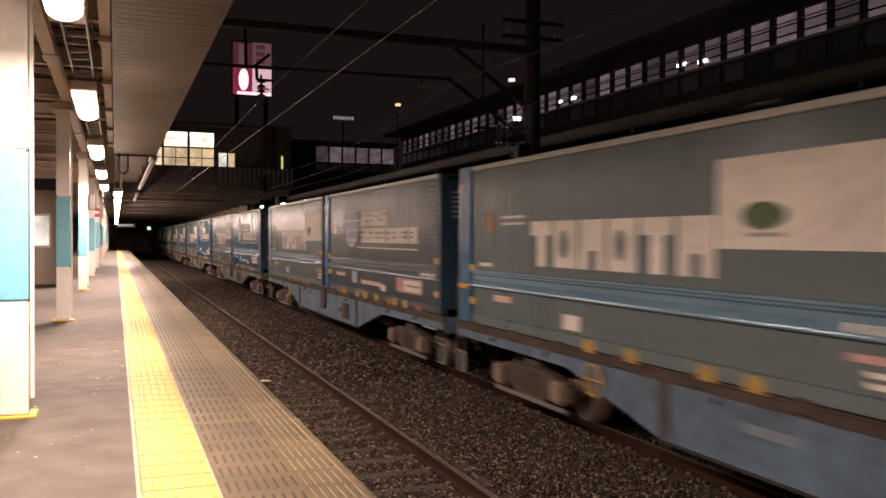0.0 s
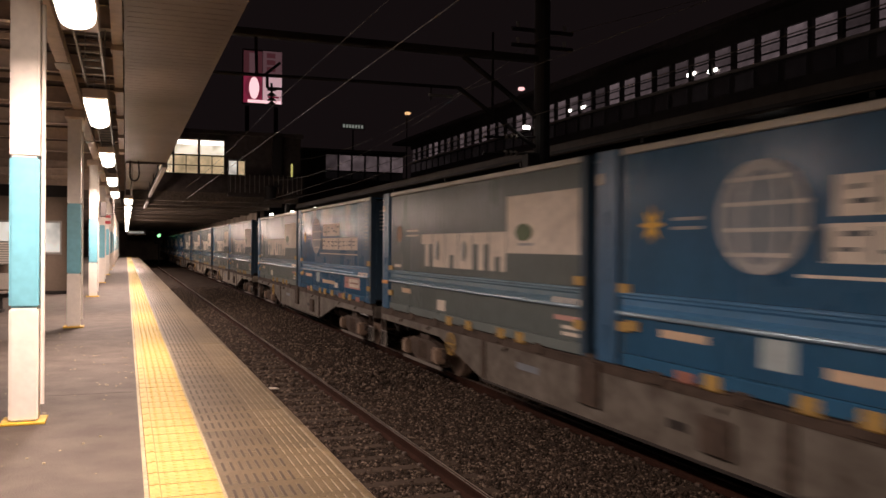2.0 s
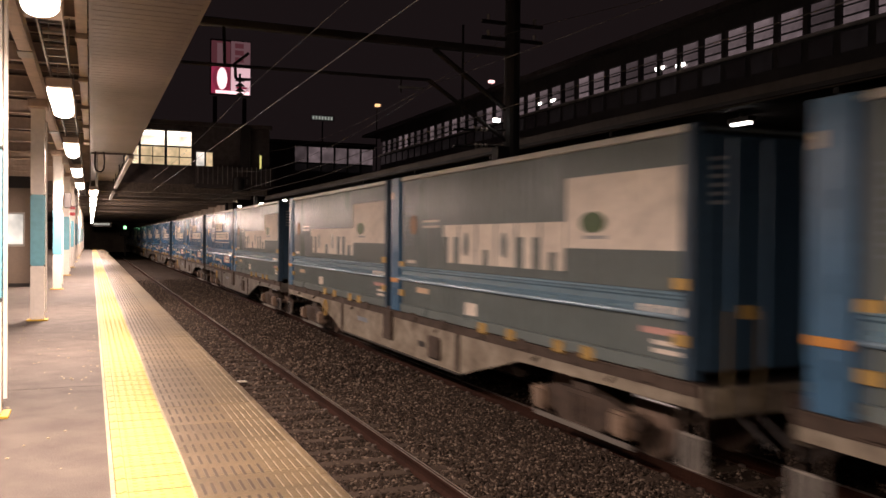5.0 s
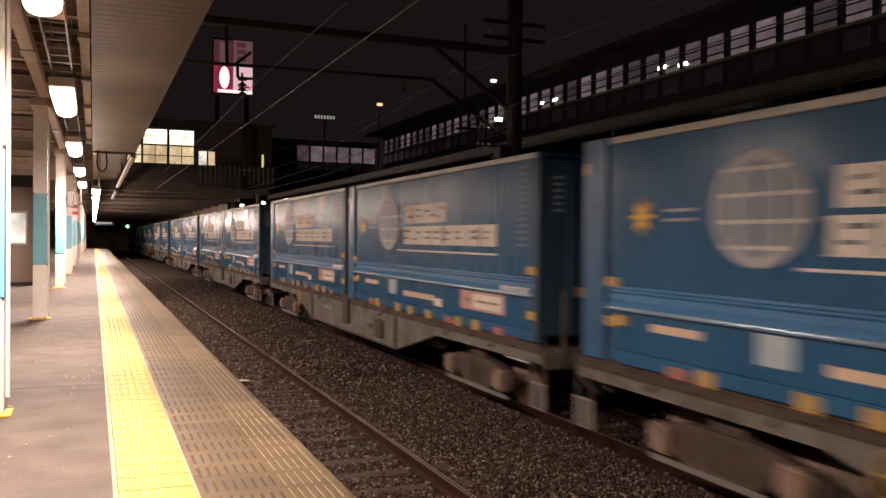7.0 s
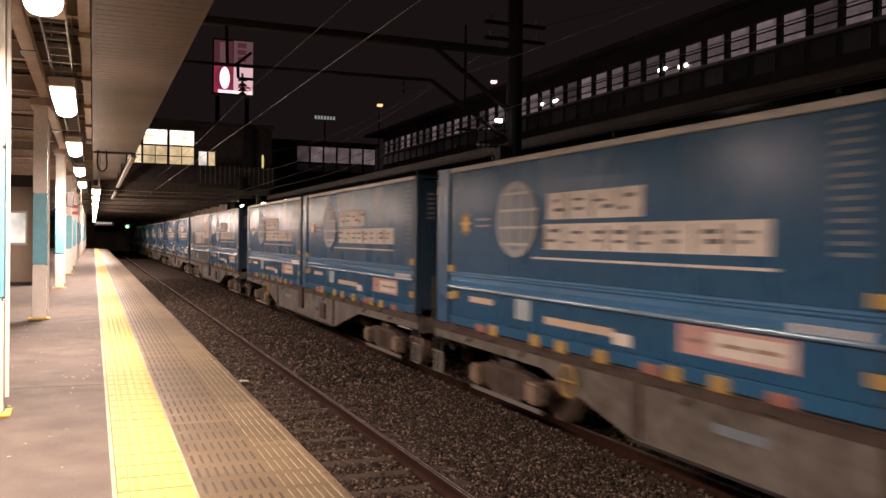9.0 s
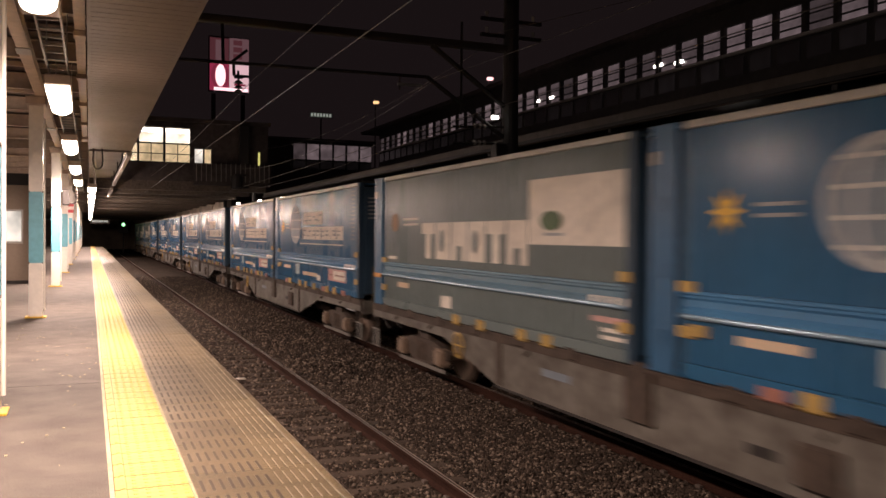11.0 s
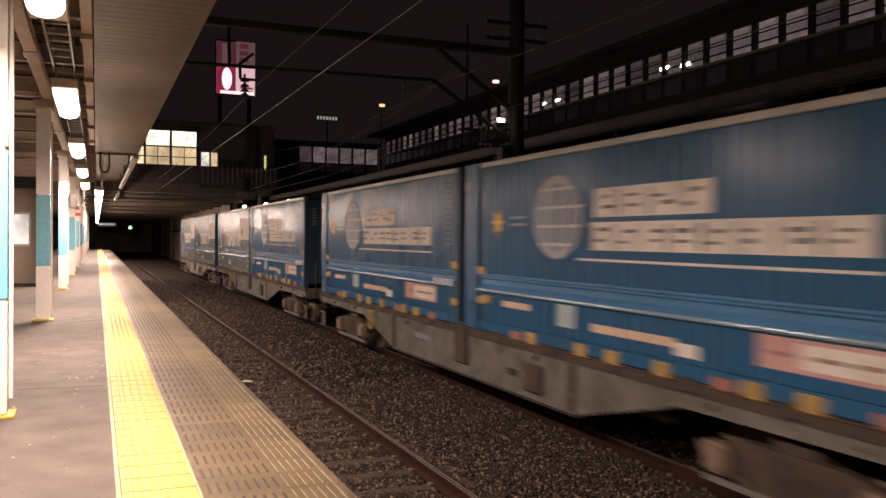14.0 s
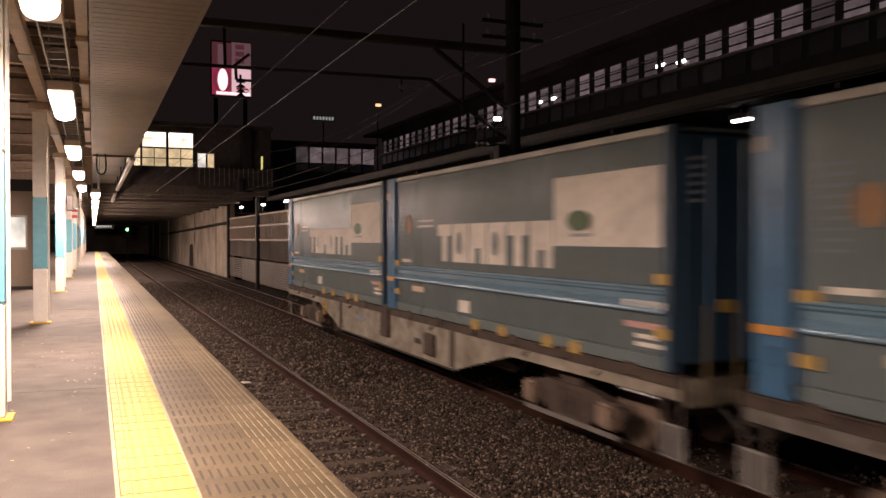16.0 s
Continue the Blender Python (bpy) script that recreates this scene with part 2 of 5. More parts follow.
joint = tagged(part("rail_joint_bar", bevelled(boxes((0.034, 0.06, -0.35, 0.35, -0.11, -0.03)), 0.006), RAIL_SIDE), "rusty fishplate bolted at a rail joint", "rail joint")
joint.matrix_basis = pose(TRACKS["near"] + 0.566 - 0.02, 29.9, RAIL_Z)


# ---- train ----
CONT = 9.27
CONT_H = 2.62
INNER = 0.28
SHIFT = [0.0]
DECK_Z = 0.12
TRAIN_X = TRACKS["train"]
HALF = 1.22
WHEEL_R = 0.43
# how far the train has come, time by time
RUN = [(0, 0.0), (0.5, 8.67), (1, 17.89), (1.5, 27.07), (2, 35.33), (2.5, 45.02), (3, 53.97), (3.5, 63.10), (4, 71.60), (5.2, 93.4), (6.5, 117.09), (7, 126.86), (7.5, 135.90), (8, 145.13), (8.5, 154.39), (9, 163.06), (10.2, 185.5), (11.5, 209.94), (12, 219.21), (12.5, 228.57), (13, 237.70), (13.5, 246.49), (14, 256.38), (14.5, 265.96), (15, 275.16), (15.5, 284.55), (16, 293.46)]


def train_shift(t):
    return -float(np.interp(t, [r[0] for r in RUN], [r[1] for r in RUN]))


B_BLUE = material("container_blue", (0.036, 0.126, 0.245), 0.27, vary=0.16, grain=18, stain=0.9, bump=0.05, random=0.25, stretch=(1, 1, 0.35), gloss=0.35)
B_RIB = material("waist_rail_blue", (0.075, 0.21, 0.39), 0.18, vary=0.12, grain=12, stain=0.8, bump=0.03)
C_DULL = material("container_dull_teal", (0.075, 0.105, 0.115), 0.34, vary=0.2, grain=18, stain=0.9, bump=0.08, tint=(0.05, 0.05, 0.045), stretch=(1, 1, 0.35))
# darker than the sides: the shade on the container ends is put into this blue
B_END = material("shaded_end_blue", (0.030, 0.066, 0.108), 0.5, vary=0.15, grain=12, stain=0.8, bump=0.08)
A_GREY = material("container_grey_blue", (0.160, 0.195, 0.195), 0.30, vary=0.16, grain=18, stain=0.9, bump=0.06, random=0.25, stretch=(1, 1, 0.35), gloss=0.35)
A_RIB = material("container_pale_blue", (0.145, 0.245, 0.32), 0.2, vary=0.12, grain=12, stain=0.8, bump=0.05)
POST_DARK = material("corner_post_mid_blue", (0.050, 0.140, 0.265), 0.35, vary=0.12, grain=12, bump=0.05)
POST_BLUE = material("corner_post_blue", (0.065, 0.165, 0.29), 0.35, vary=0.12, grain=12, bump=0.05)
TOP_RAIL = material("container_top_rail", (0.55, 0.52, 0.47), 0.45, vary=0.15)
DECAL_WHITE = material("decal_white", (0.86, 0.79, 0.70), 0.55, vary=0.12, grain=8, stain=1.5, bump=0)
DECAL_PALE = material("decal_pale_grey", (0.42, 0.43, 0.44), 0.55, vary=0.15, bump=0)
LETTER_GAP = material("letter_gap_slate", (0.13, 0.15, 0.17), 0.5, vary=0.2, bump=0)
GLOBE_GREY = material("globe_grey", (0.20, 0.24, 0.28), 0.5, vary=0.15, bump=0)
DECAL_PINK = material("decal_pink", (0.70, 0.42, 0.38), 0.55, vary=0.15, bump=0)
DECAL_PEACH = material("decal_peach", (0.75, 0.58, 0.42), 0.55, vary=0.12, bump=0)
DECAL_GREEN = material("decal_green", (0.075, 0.135, 0.05), 0.55, vary=0.25, bump=0)
DECAL_BLUE = material("decal_ice_blue", (0.50, 0.60, 0.62), 0.55, vary=0.12, bump=0)
YELLOW = material("yellow_fitting_paint", (0.48, 0.31, 0.085), 0.55, vary=0.2)
TEXT_BROWN = material("printed_brown", (0.42, 0.27, 0.22), 0.6, vary=0.15, bump=0)
HANDRAIL = material("handrail_worn_yellow", (0.12, 0.09, 0.04), 0.6, vary=0.2)
STAR_YELLOW = material("star_yellow", (0.75, 0.46, 0.06), 0.5, vary=0.1)
RUST_ORANGE = material("faded_orange", (0.32, 0.17, 0.075), 0.55, vary=0.2)
ORANGE = material("orange_mark", (0.62, 0.28, 0.06), 0.5, vary=0.1)
LATCH_RED = material("red_brown_fitting", (0.36, 0.15, 0.11), 0.6, vary=0.2)
FRAME_GREY = material("wagon_grey_paint", (0.15, 0.138, 0.118), 0.6, vary=0.25, grain=7, stain=1.8, bump=0.1, tint=(0.06, 0.047, 0.036))
STEP_GREY = material("footstep_grey", (0.30, 0.28, 0.25), 0.5, vary=0.2, grain=10)
FRAME_CREAM = material("wagon_cream_paint", (0.30, 0.265, 0.205), 0.6, vary=0.25, grain=7, stain=1.8, bump=0.1, tint=(0.11, 0.085, 0.06))
# pale tone holds the lamp highlight along the waist rail
BEAD_GLINT = material("bead_glint", (0.26, 0.38, 0.48), 0.2, metal=0.3, vary=0.1, bump=0)
FRAME_BLUE = material("wagon_blue_paint", (0.11, 0.175, 0.24), 0.55, vary=0.2, grain=7, stain=1.8, bump=0.1, tint=(0.06, 0.08, 0.10))
BOGIE_RUST = material("bogie_brown", (0.07, 0.048, 0.035), 0.8, metal=0.1, vary=0.3, grain=14, stain=4, bump=0.3)
WHEEL_STEEL = material("wheel_steel", (0.27, 0.20, 0.155), 0.5, metal=0.3, vary=0.25, grain=12)
HUB_TAN = material("axle_box_tan", (0.24, 0.17, 0.12), 0.65, vary=0.25, grain=14)

PITCH = 0.228
N_CORR = 40


def corr_points(u0, u1):
    """Where the corrugated profile bends between u0 and u1: (u, depth)."""
    pts = []

    def depth(u):
        k = (u / PITCH) % 1.0
        if k < 0.40:
            return 0.0
        if k < 0.5:
            return 0.040 * (k - 0.40) / 0.10
        if k < 0.90:
            return 0.040
        return 0.040 * (1 - (k - 0.90) / 0.10)
    us = {u0, u1}
    for i in range(int(u0 / PITCH) - 1, int(u1 / PITCH) + 2):
        for k in (0.0, 0.40, 0.5, 0.90):
            u = (i + k) * PITCH
            if u0 < u < u1:
                us.add(u)
    return [(u, depth(u + 1e-6)) for u in sorted(us)]


def corr_sheet(bm, u0, u1, z0, z1, out=0.0, slant=0.0):
    """A corrugated sheet on the side that faces the platform. u runs from the rear end to the front."""
    lo, hi = [], []
    for u, d in corr_points(u0, u1):
        x = -HALF + 0.012 + d - out
        y = CONT / 2 - u
        lo.append(bm.verts.new((x, y, z0)))
        hi.append(bm.verts.new((x, y - slant, z1)))
    for i in range(len(lo) - 1):
        bm.faces.new((lo[i], hi[i], hi[i + 1], lo[i + 1]))
    return bm


def decal(parent, u0, u1, z0, z1, mat, name="painted_mark", slant=0.0, label=""):
    return part(name, corr_sheet(bmnew(), u0 + SHIFT[0], u1 + SHIFT[0], z0, z1, 0.006, slant), mat, parent, label)


def ring_sheet(parent, uc, zc, ru, rz, mat, name, out, ri=0.0):
    """An oval (or oval ring) that hugs the side."""
    bm = bmnew()
    uc = uc + SHIFT[0]
    n = 28
    cen, rim = [], []
    for i in range(n):
        a = 2 * math.pi * i / n
        rim.append(bm.verts.new((-HALF + 0.010 - out, CONT / 2 - uc - ru * math.cos(a), zc + rz * math.sin(a))))
        if ri:
            cen.append(bm.verts.new((-HALF + 0.010 - out, CONT / 2 - uc - ru * ri * math.cos(a), zc + rz * ri * math.sin(a))))
    if ri:
        for i in range(n):
            bm.faces.new((rim[i], rim[(i + 1) % n], cen[(i + 1) % n], cen[i]))
    else:
        bm.faces.new(rim)
    return part(name, bm, mat, parent)


REAR = 0.58


def container_shell(root, side, rib, post, end):
    L, H = CONT, CONT_H
    wall = bmnew()
    corr_sheet(wall, REAR, L - 0.14, 0.16, 0.60)
    corr_sheet(wall, REAR, L - 0.14, 0.90, H - 0.09)
    part("side_wall", wall, side, root)
    back = boxes((HALF - 0.03, HALF - 0.005, -L / 2 + 0.1, L / 2 - 0.1, 0.1, H - 0.05))
    part("far_side_wall", back, side, root)
    part("roof", bevelled(boxes((-HALF + 0.05, HALF - 0.03, -L / 2 + 0.05, L / 2 - 0.05, H - 0.05, H - 0.012)), 0.008), side, root)
    part("floor", boxes((-HALF + 0.06, HALF - 0.04, -L / 2 + 0.05, L / 2 - 0.05, 0.06, 0.14)), DARK_STEEL, root)
    # stepped waist rail with a raised upper lip
    part("waist_rail", slab_rail(L), rib, root, "raised horizontal waist rail")
    # added beads carry the rail's highlight; the lower one holds it in its colour
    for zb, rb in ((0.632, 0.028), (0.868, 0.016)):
        part("waist_bead", rod(bmnew(), (-HALF - 0.012, -L / 2 + 0.12, zb), (-HALF - 0.012, L / 2 - REAR, zb), rb, 10), BEAD_GLINT if zb < 0.7 else rib, root, "rounded glossy bead added along the waist rail to carry its highlight")
    part("top_rail", bevelled(boxes((-HALF - 0.004, -HALF + 0.06, -L / 2 + 0.10, L / 2 - REAR, H - 0.085, H)), 0.012), TOP_RAIL, root, "pale top edge rail")
    part("bottom_rail", bevelled(boxes((-HALF - 0.004, -HALF + 0.07, -L / 2 + 0.10, L / 2 - REAR, 0.0, 0.155)), 0.012), side, root)
    for sy in (-1, 1):
        for sx in (-1, 1):
            if (sx, sy) == (-1, 1):
                continue
            # these posts take the dark end blue, so their shade is in the colour
            part("corner_post", bevelled(boxes((sx * HALF - 0.0 if sx < 0 else HALF - 0.15, sx * HALF + 0.15 if sx < 0 else HALF, sy * L / 2 - (0.15 if sy > 0 else 0), sy * L / 2 + (0 if sy > 0 else 0.15), 0, H + 0.004)), 0.014), end, root)
        e = boxes((-HALF + 0.15, HALF - 0.15, sy * L / 2 - (0.09 if sy > 0 else 0.04), sy * L / 2 + (0.04 if sy > 0 else 0.09) - 0, 0.1, H - 0.1))
        door = part("end_door", e, end, root)
        for x in (-0.75, -0.28, 0.28, 0.75):
            part("lock_rod", rod(bmnew(), (x, sy * (L / 2 + 0.05), 0.12), (x, sy * (L / 2 + 0.05), H - 0.14), 0.018, 6), POST_BLUE, door)
        part("lock_plate", bevelled(boxes((-0.62, -0.40, sy * (L / 2 + 0.045) - 0.012, sy * (L / 2 + 0.045) + 0.012, 0.62, 0.76)), 0.006), YELLOW, door, "yellow lock plate")
        for k in range(6):
            z = 2.25 - 0.09 * k
            part("text_bar", boxes((-1.0, -0.86, sy * (L / 2 + 0.044) - 0.003, sy * (L / 2 + 0.044) + 0.003, z, z + 0.04)), DECAL_PALE, door)


    # broad folded post at the rear with a recessed slot before the wall begins
    fold = [(-HALF + 0.16, L / 2), (-HALF + 0.03, L / 2), (-HALF, L / 2 - 0.03), (-HALF, L / 2 - 0.17), (-HALF + 0.03, L / 2 - 0.20), (-HALF + 0.03, L / 2 - 0.27), (-HALF - 0.004, L / 2 - 0.30), (-HALF - 0.004, L / 2 - 0.42), (-HALF + 0.02, L / 2 - 0.45), (-HALF + 0.16, L / 2 - 0.45)]
    bm = bmnew()
    lo = [bm.verts.new((x, y, 0)) for x, y in fold]
    hi = [bm.verts.new((x, y, H + 0.004)) for x, y in fold]
    for i in range(len(fold)):
        j = (i + 1) % len(fold)
        bm.faces.new((lo[i], lo[j], hi[j], hi[i]))
    bm.faces.new(lo[::-1])
    bm.faces.new(hi)
    bmesh.ops.recalc_face_normals(bm, faces=list(bm.faces))
    rear = part("corner_post", bm, post, root, "broad folded blue corner post")
    part("post_slot", boxes((-HALF + 0.07, -HALF + 0.10, L / 2 - REAR - 0.02, L / 2 - 0.44, 0.02, H - 0.02)), end, rear)
    part("corner_casting", bevelled(boxes((-HALF - 0.016, -HALF + 0.02, L / 2 - 0.16, L / 2 - 0.03, H - 0.42, H - 0.27)), 0.02), TOP_RAIL, rear, "pale steel corner fitting")
    for z in (0.30, 1.0, 1.7):
        part("post_hinge", rod(bmnew(), (-HALF - 0.004, L / 2 - 0.235, z), (-HALF - 0.004, L / 2 - 0.235, z + 0.16), 0.022, 8), post, rear)


def slab_rail(L):
    bm = bmnew()
    prism(bm, [(-HALF + 0.06, 0.60), (-HALF - 0.004, 0.605), (-HALF - 0.010, 0.70), (-HALF + 0.022, 0.735), (-HALF + 0.022, 0.80), (-HALF - 0.006, 0.825), (-HALF - 0.002, 0.895), (-HALF + 0.06, 0.90)], -L / 2 + 0.1, L / 2 - REAR)
    return bm


def fork_fittings(root, us, mat):
    for u in [v + SHIFT[0] for v in us]:
        part("twist_lock_bracket", bevelled(boxes((-HALF - 0.03, -HALF + 0.05, CONT / 2 - u - 0.13, CONT / 2 - u + 0.13, -0.04, 0.13)), 0.02), mat, root, "worn yellow bracket")


def build_blue(side, rib, label):
    root = thing("freight_container", 0, 0, 0, label, "freight container", "containers of the train")
    container_shell(root, side, rib, POST_DARK, B_END)
    SHIFT[0] = 0.55
    bm = bmnew()
    uc, zc = 0.66 + SHIFT[0], 1.68
    n = 8
    ring = [bm.verts.new((-HALF + 0.002, CONT / 2 - uc - (0.24 if i % 2 == 0 else 0.10) * math.cos(math.pi * i / n), zc + (0.24 if i % 2 == 0 else 0.10) * math.sin(math.pi * i / n))) for i in range(2 * n)]
    bm.faces.new(ring)
    part("star_mark", bm, STAR_YELLOW, root, "yellow star-shaped emblem")
    for z in (1.62, 1.72):
        decal(root, 1.02, 1.55, z, z + 0.035, DECAL_PALE, "text_bar")
    ring_sheet(root, 2.42, 1.72, 0.62, 0.55, GLOBE_GREY, "globe_emblem", 0.008)
    ring_sheet(root, 2.42, 1.72, 0.62, 0.55, DECAL_PALE, "globe_rim", 0.014, ri=0.86)
    ring_sheet(root, 2.42, 1.72, 0.30, 0.54, DECAL_PALE, "globe_meridian", 0.012, ri=0.84)
    for k in (-0.36, -0.12, 0.13, 0.37):
        w = 0.62 * math.sqrt(max(0.05, 1 - (k / 0.55) ** 2)) * 0.97
        decal(root, 2.42 - w, 2.42 + w, 1.72 + k - 0.02, 1.72 + k + 0.02, DECAL_WHITE, "emblem_bar").location.x = -0.012
    for k in (-0.3, 0.0, 0.3):
        decal(root, 2.42 + k - 0.02, 2.42 + k + 0.02, 1.72 - 0.46, 1.72 + 0.46, B_END, "emblem_line").location.x = -0.010
    # unreadable words, as bars of their size
    rng = random.Random(11)

    def letters(u0, u1, n, z0, z1):
        w = (u1 - u0) / n
        decal(root, u0, u1, z0, z1, DECAL_WHITE, "letter_bar")
        for i in range(n):
            a, h = u0 + w * i, z1 - z0
            decal(root, a - 0.022, a + 0.022, z0 + 0.05 * h, z1 - 0.10 * h, LETTER_GAP, "letter_gap").location.x = -0.004
            for zz in (0.28, 0.62):
                g0 = a + w * rng.uniform(0.14, 0.40)
                zc = z0 + h * (zz + rng.uniform(-0.05, 0.05))
                decal(root, g0, g0 + w * rng.uniform(0.28, 0.50), zc, zc + h * rng.uniform(0.09, 0.16), LETTER_GAP, "letter_gap").location.x = -0.004

    letters(3.30, 5.45, 4, 1.70, 2.05)
    letters(3.20, 7.34, 8, 1.30, 1.64)
    decal(root, 2.92, 7.46, 1.165, 1.195, DECAL_WHITE, "underline")
    for k in range(13):
        z = 2.42 - 0.092 * k
        decal(root, 8.02, 8.42, z, z + 0.036, GLOBE_GREY, "text_bar")
    decal(root, 7.55, 8.45, 0.645, 0.735, DECAL_WHITE, "reflective_strip").location.x = -0.020
    decal(root, 0.84, 1.62, 0.42, 0.51, DECAL_PEACH, "label_plate")
    decal(root, 2.44, 2.86, 0.29, 0.58, DECAL_BLUE, "label_plate")
    decal(root, 3.22, 4.85, 0.30, 0.40, DECAL_PEACH, "label_plate")
    decal(root, 4.85, 5.25, 0.22, 0.36, DECAL_WHITE, "label_plate")
    decal(root, 6.10, 7.70, 0.28, 0.58, DECAL_PINK, "label_plate")
    decal(root, 6.60, 7.65, 0.32, 0.54, DECAL_WHITE, "label_plate").location.x = -0.004
    for u0 in (6.18, 6.70, 7.15):
        decal(root, u0, u0 + 0.38, 0.41, 0.45, TEXT_BROWN, "text_bar").location.x = -0.008
    for z, u in ((0.93, 0.66), (0.50, 0.84), (0.47, 0.66), (0.98, 9.12), (0.36, 9.12)):
        part("hinge_plate", bevelled(boxes((-HALF - 0.02, -HALF + 0.02, CONT / 2 - u - 0.12, CONT / 2 - u + 0.12, z - 0.06, z + 0.06)), 0.008), YELLOW, root, "yellow hinge plate")
    fork_fittings(root, (1.75, 3.05, 3.75, 4.70, 6.05, 6.75), YELLOW)
    for u in (1.85, 6.2, 8.1):
        part("latch", bevelled(boxes((-HALF - 0.025, -HALF + 0.05, CONT / 2 - u - 0.16, CONT / 2 - u + 0.16, -0.03, 0.10)), 0.02), LATCH_RED, root, "red-brown latch")
    return root


def build_grey():
    root = thing("freight_container", 0, 0, 0, "grey-blue corrugated steel freight container with a white panel", "freight container", "containers of the train")
    container_shell(root, A_GREY, A_RIB, POST_BLUE, B_END)
    SHIFT[0] = 0.62
    # a maker's name, as plain pale blocks
    for i in range(6):
        u0 = 2.08 + i * 0.685
        decal(root, u0, u0 + 0.60, 1.02, 1.66, DECAL_WHITE, "name_block", slant=0.0)
        if i in (1, 3):
            ring_sheet(root, u0 + 0.30, 1.34, 0.10, 0.19, A_GREY, "block_hole", 0.012)
        elif i in (2, 5):
            decal(root, u0 + 0.22, u0 + 0.38, 1.02, 1.26, A_GREY, "block_notch").location.x = -0.004
        else:
            decal(root, u0, u0 + 0.16, 1.02, 1.46, A_GREY, "block_notch").location.x = -0.004
            decal(root, u0 + 0.44, u0 + 0.60, 1.02, 1.46, A_GREY, "block_notch").location.x = -0.004
    decal(root, 6.13, 8.43, 1.32, 2.21, DECAL_WHITE, "white_panel", label="white painted panel with a green emblem")
    ring_sheet(root, 6.82, 1.64, 0.28, 0.13, DECAL_GREEN, "green_emblem", 0.014)
    decal(root, 6.58, 7.06, 1.44, 1.48, DECAL_PALE, "text_bar").location.x = -0.004
    ring_sheet(root, 0.66, 1.68, 0.18, 0.18, RUST_ORANGE, "orange_emblem", 0.008)
    for z in (1.62, 1.72):
        decal(root, 1.08, 1.82, z, z + 0.04, DECAL_WHITE, "text_bar")
    decal(root, 0.20, 0.75, 0.96, 1.02, DECAL_WHITE, "reflective_strip")
    decal(root, 7.70, 8.56, 0.645, 0.735, DECAL_WHITE, "reflective_strip").location.x = -0.020
    decal(root, 0.84, 1.45, 0.42, 0.52, DECAL_PEACH, "label_plate")
    decal(root, 3.05, 3.48, 0.20, 0.40, DECAL_WHITE, "label_plate")
    decal(root, 7.80, 8.52, 0.42, 0.49, DECAL_PINK, "label_plate")
    for z in (0.22, 0.31):
        decal(root, 7.98, 8.54, z, z + 0.05, DECAL_WHITE, "text_bar")
    part("orange_band", bevelled(boxes((-HALF - 0.012, -HALF + 0.01, CONT / 2 - 0.44, CONT / 2 - 0.01, 0.555, 0.64)), 0.006), ORANGE, root, "orange band on the corner post")
    for k in range(9):
        decal(root, 0.10, 0.42, 1.30 + 0.09 * k, 1.33 + 0.09 * k, GLOBE_GREY, "text_bar")
    for z, u in ((0.98, 9.12), (0.40, 9.12), (0.92, 0.66), (0.37, 0.66)):
        part("hinge_plate", bevelled(boxes((-HALF - 0.02, -HALF + 0.02, CONT / 2 - u - 0.12, CONT / 2 - u + 0.12, z - 0.06, z + 0.06)), 0.008), YELLOW, root, "yellow hinge plate")
    fork_fittings(root, (3.75, 4.70, 6.05, 6.75), YELLOW)
    return root


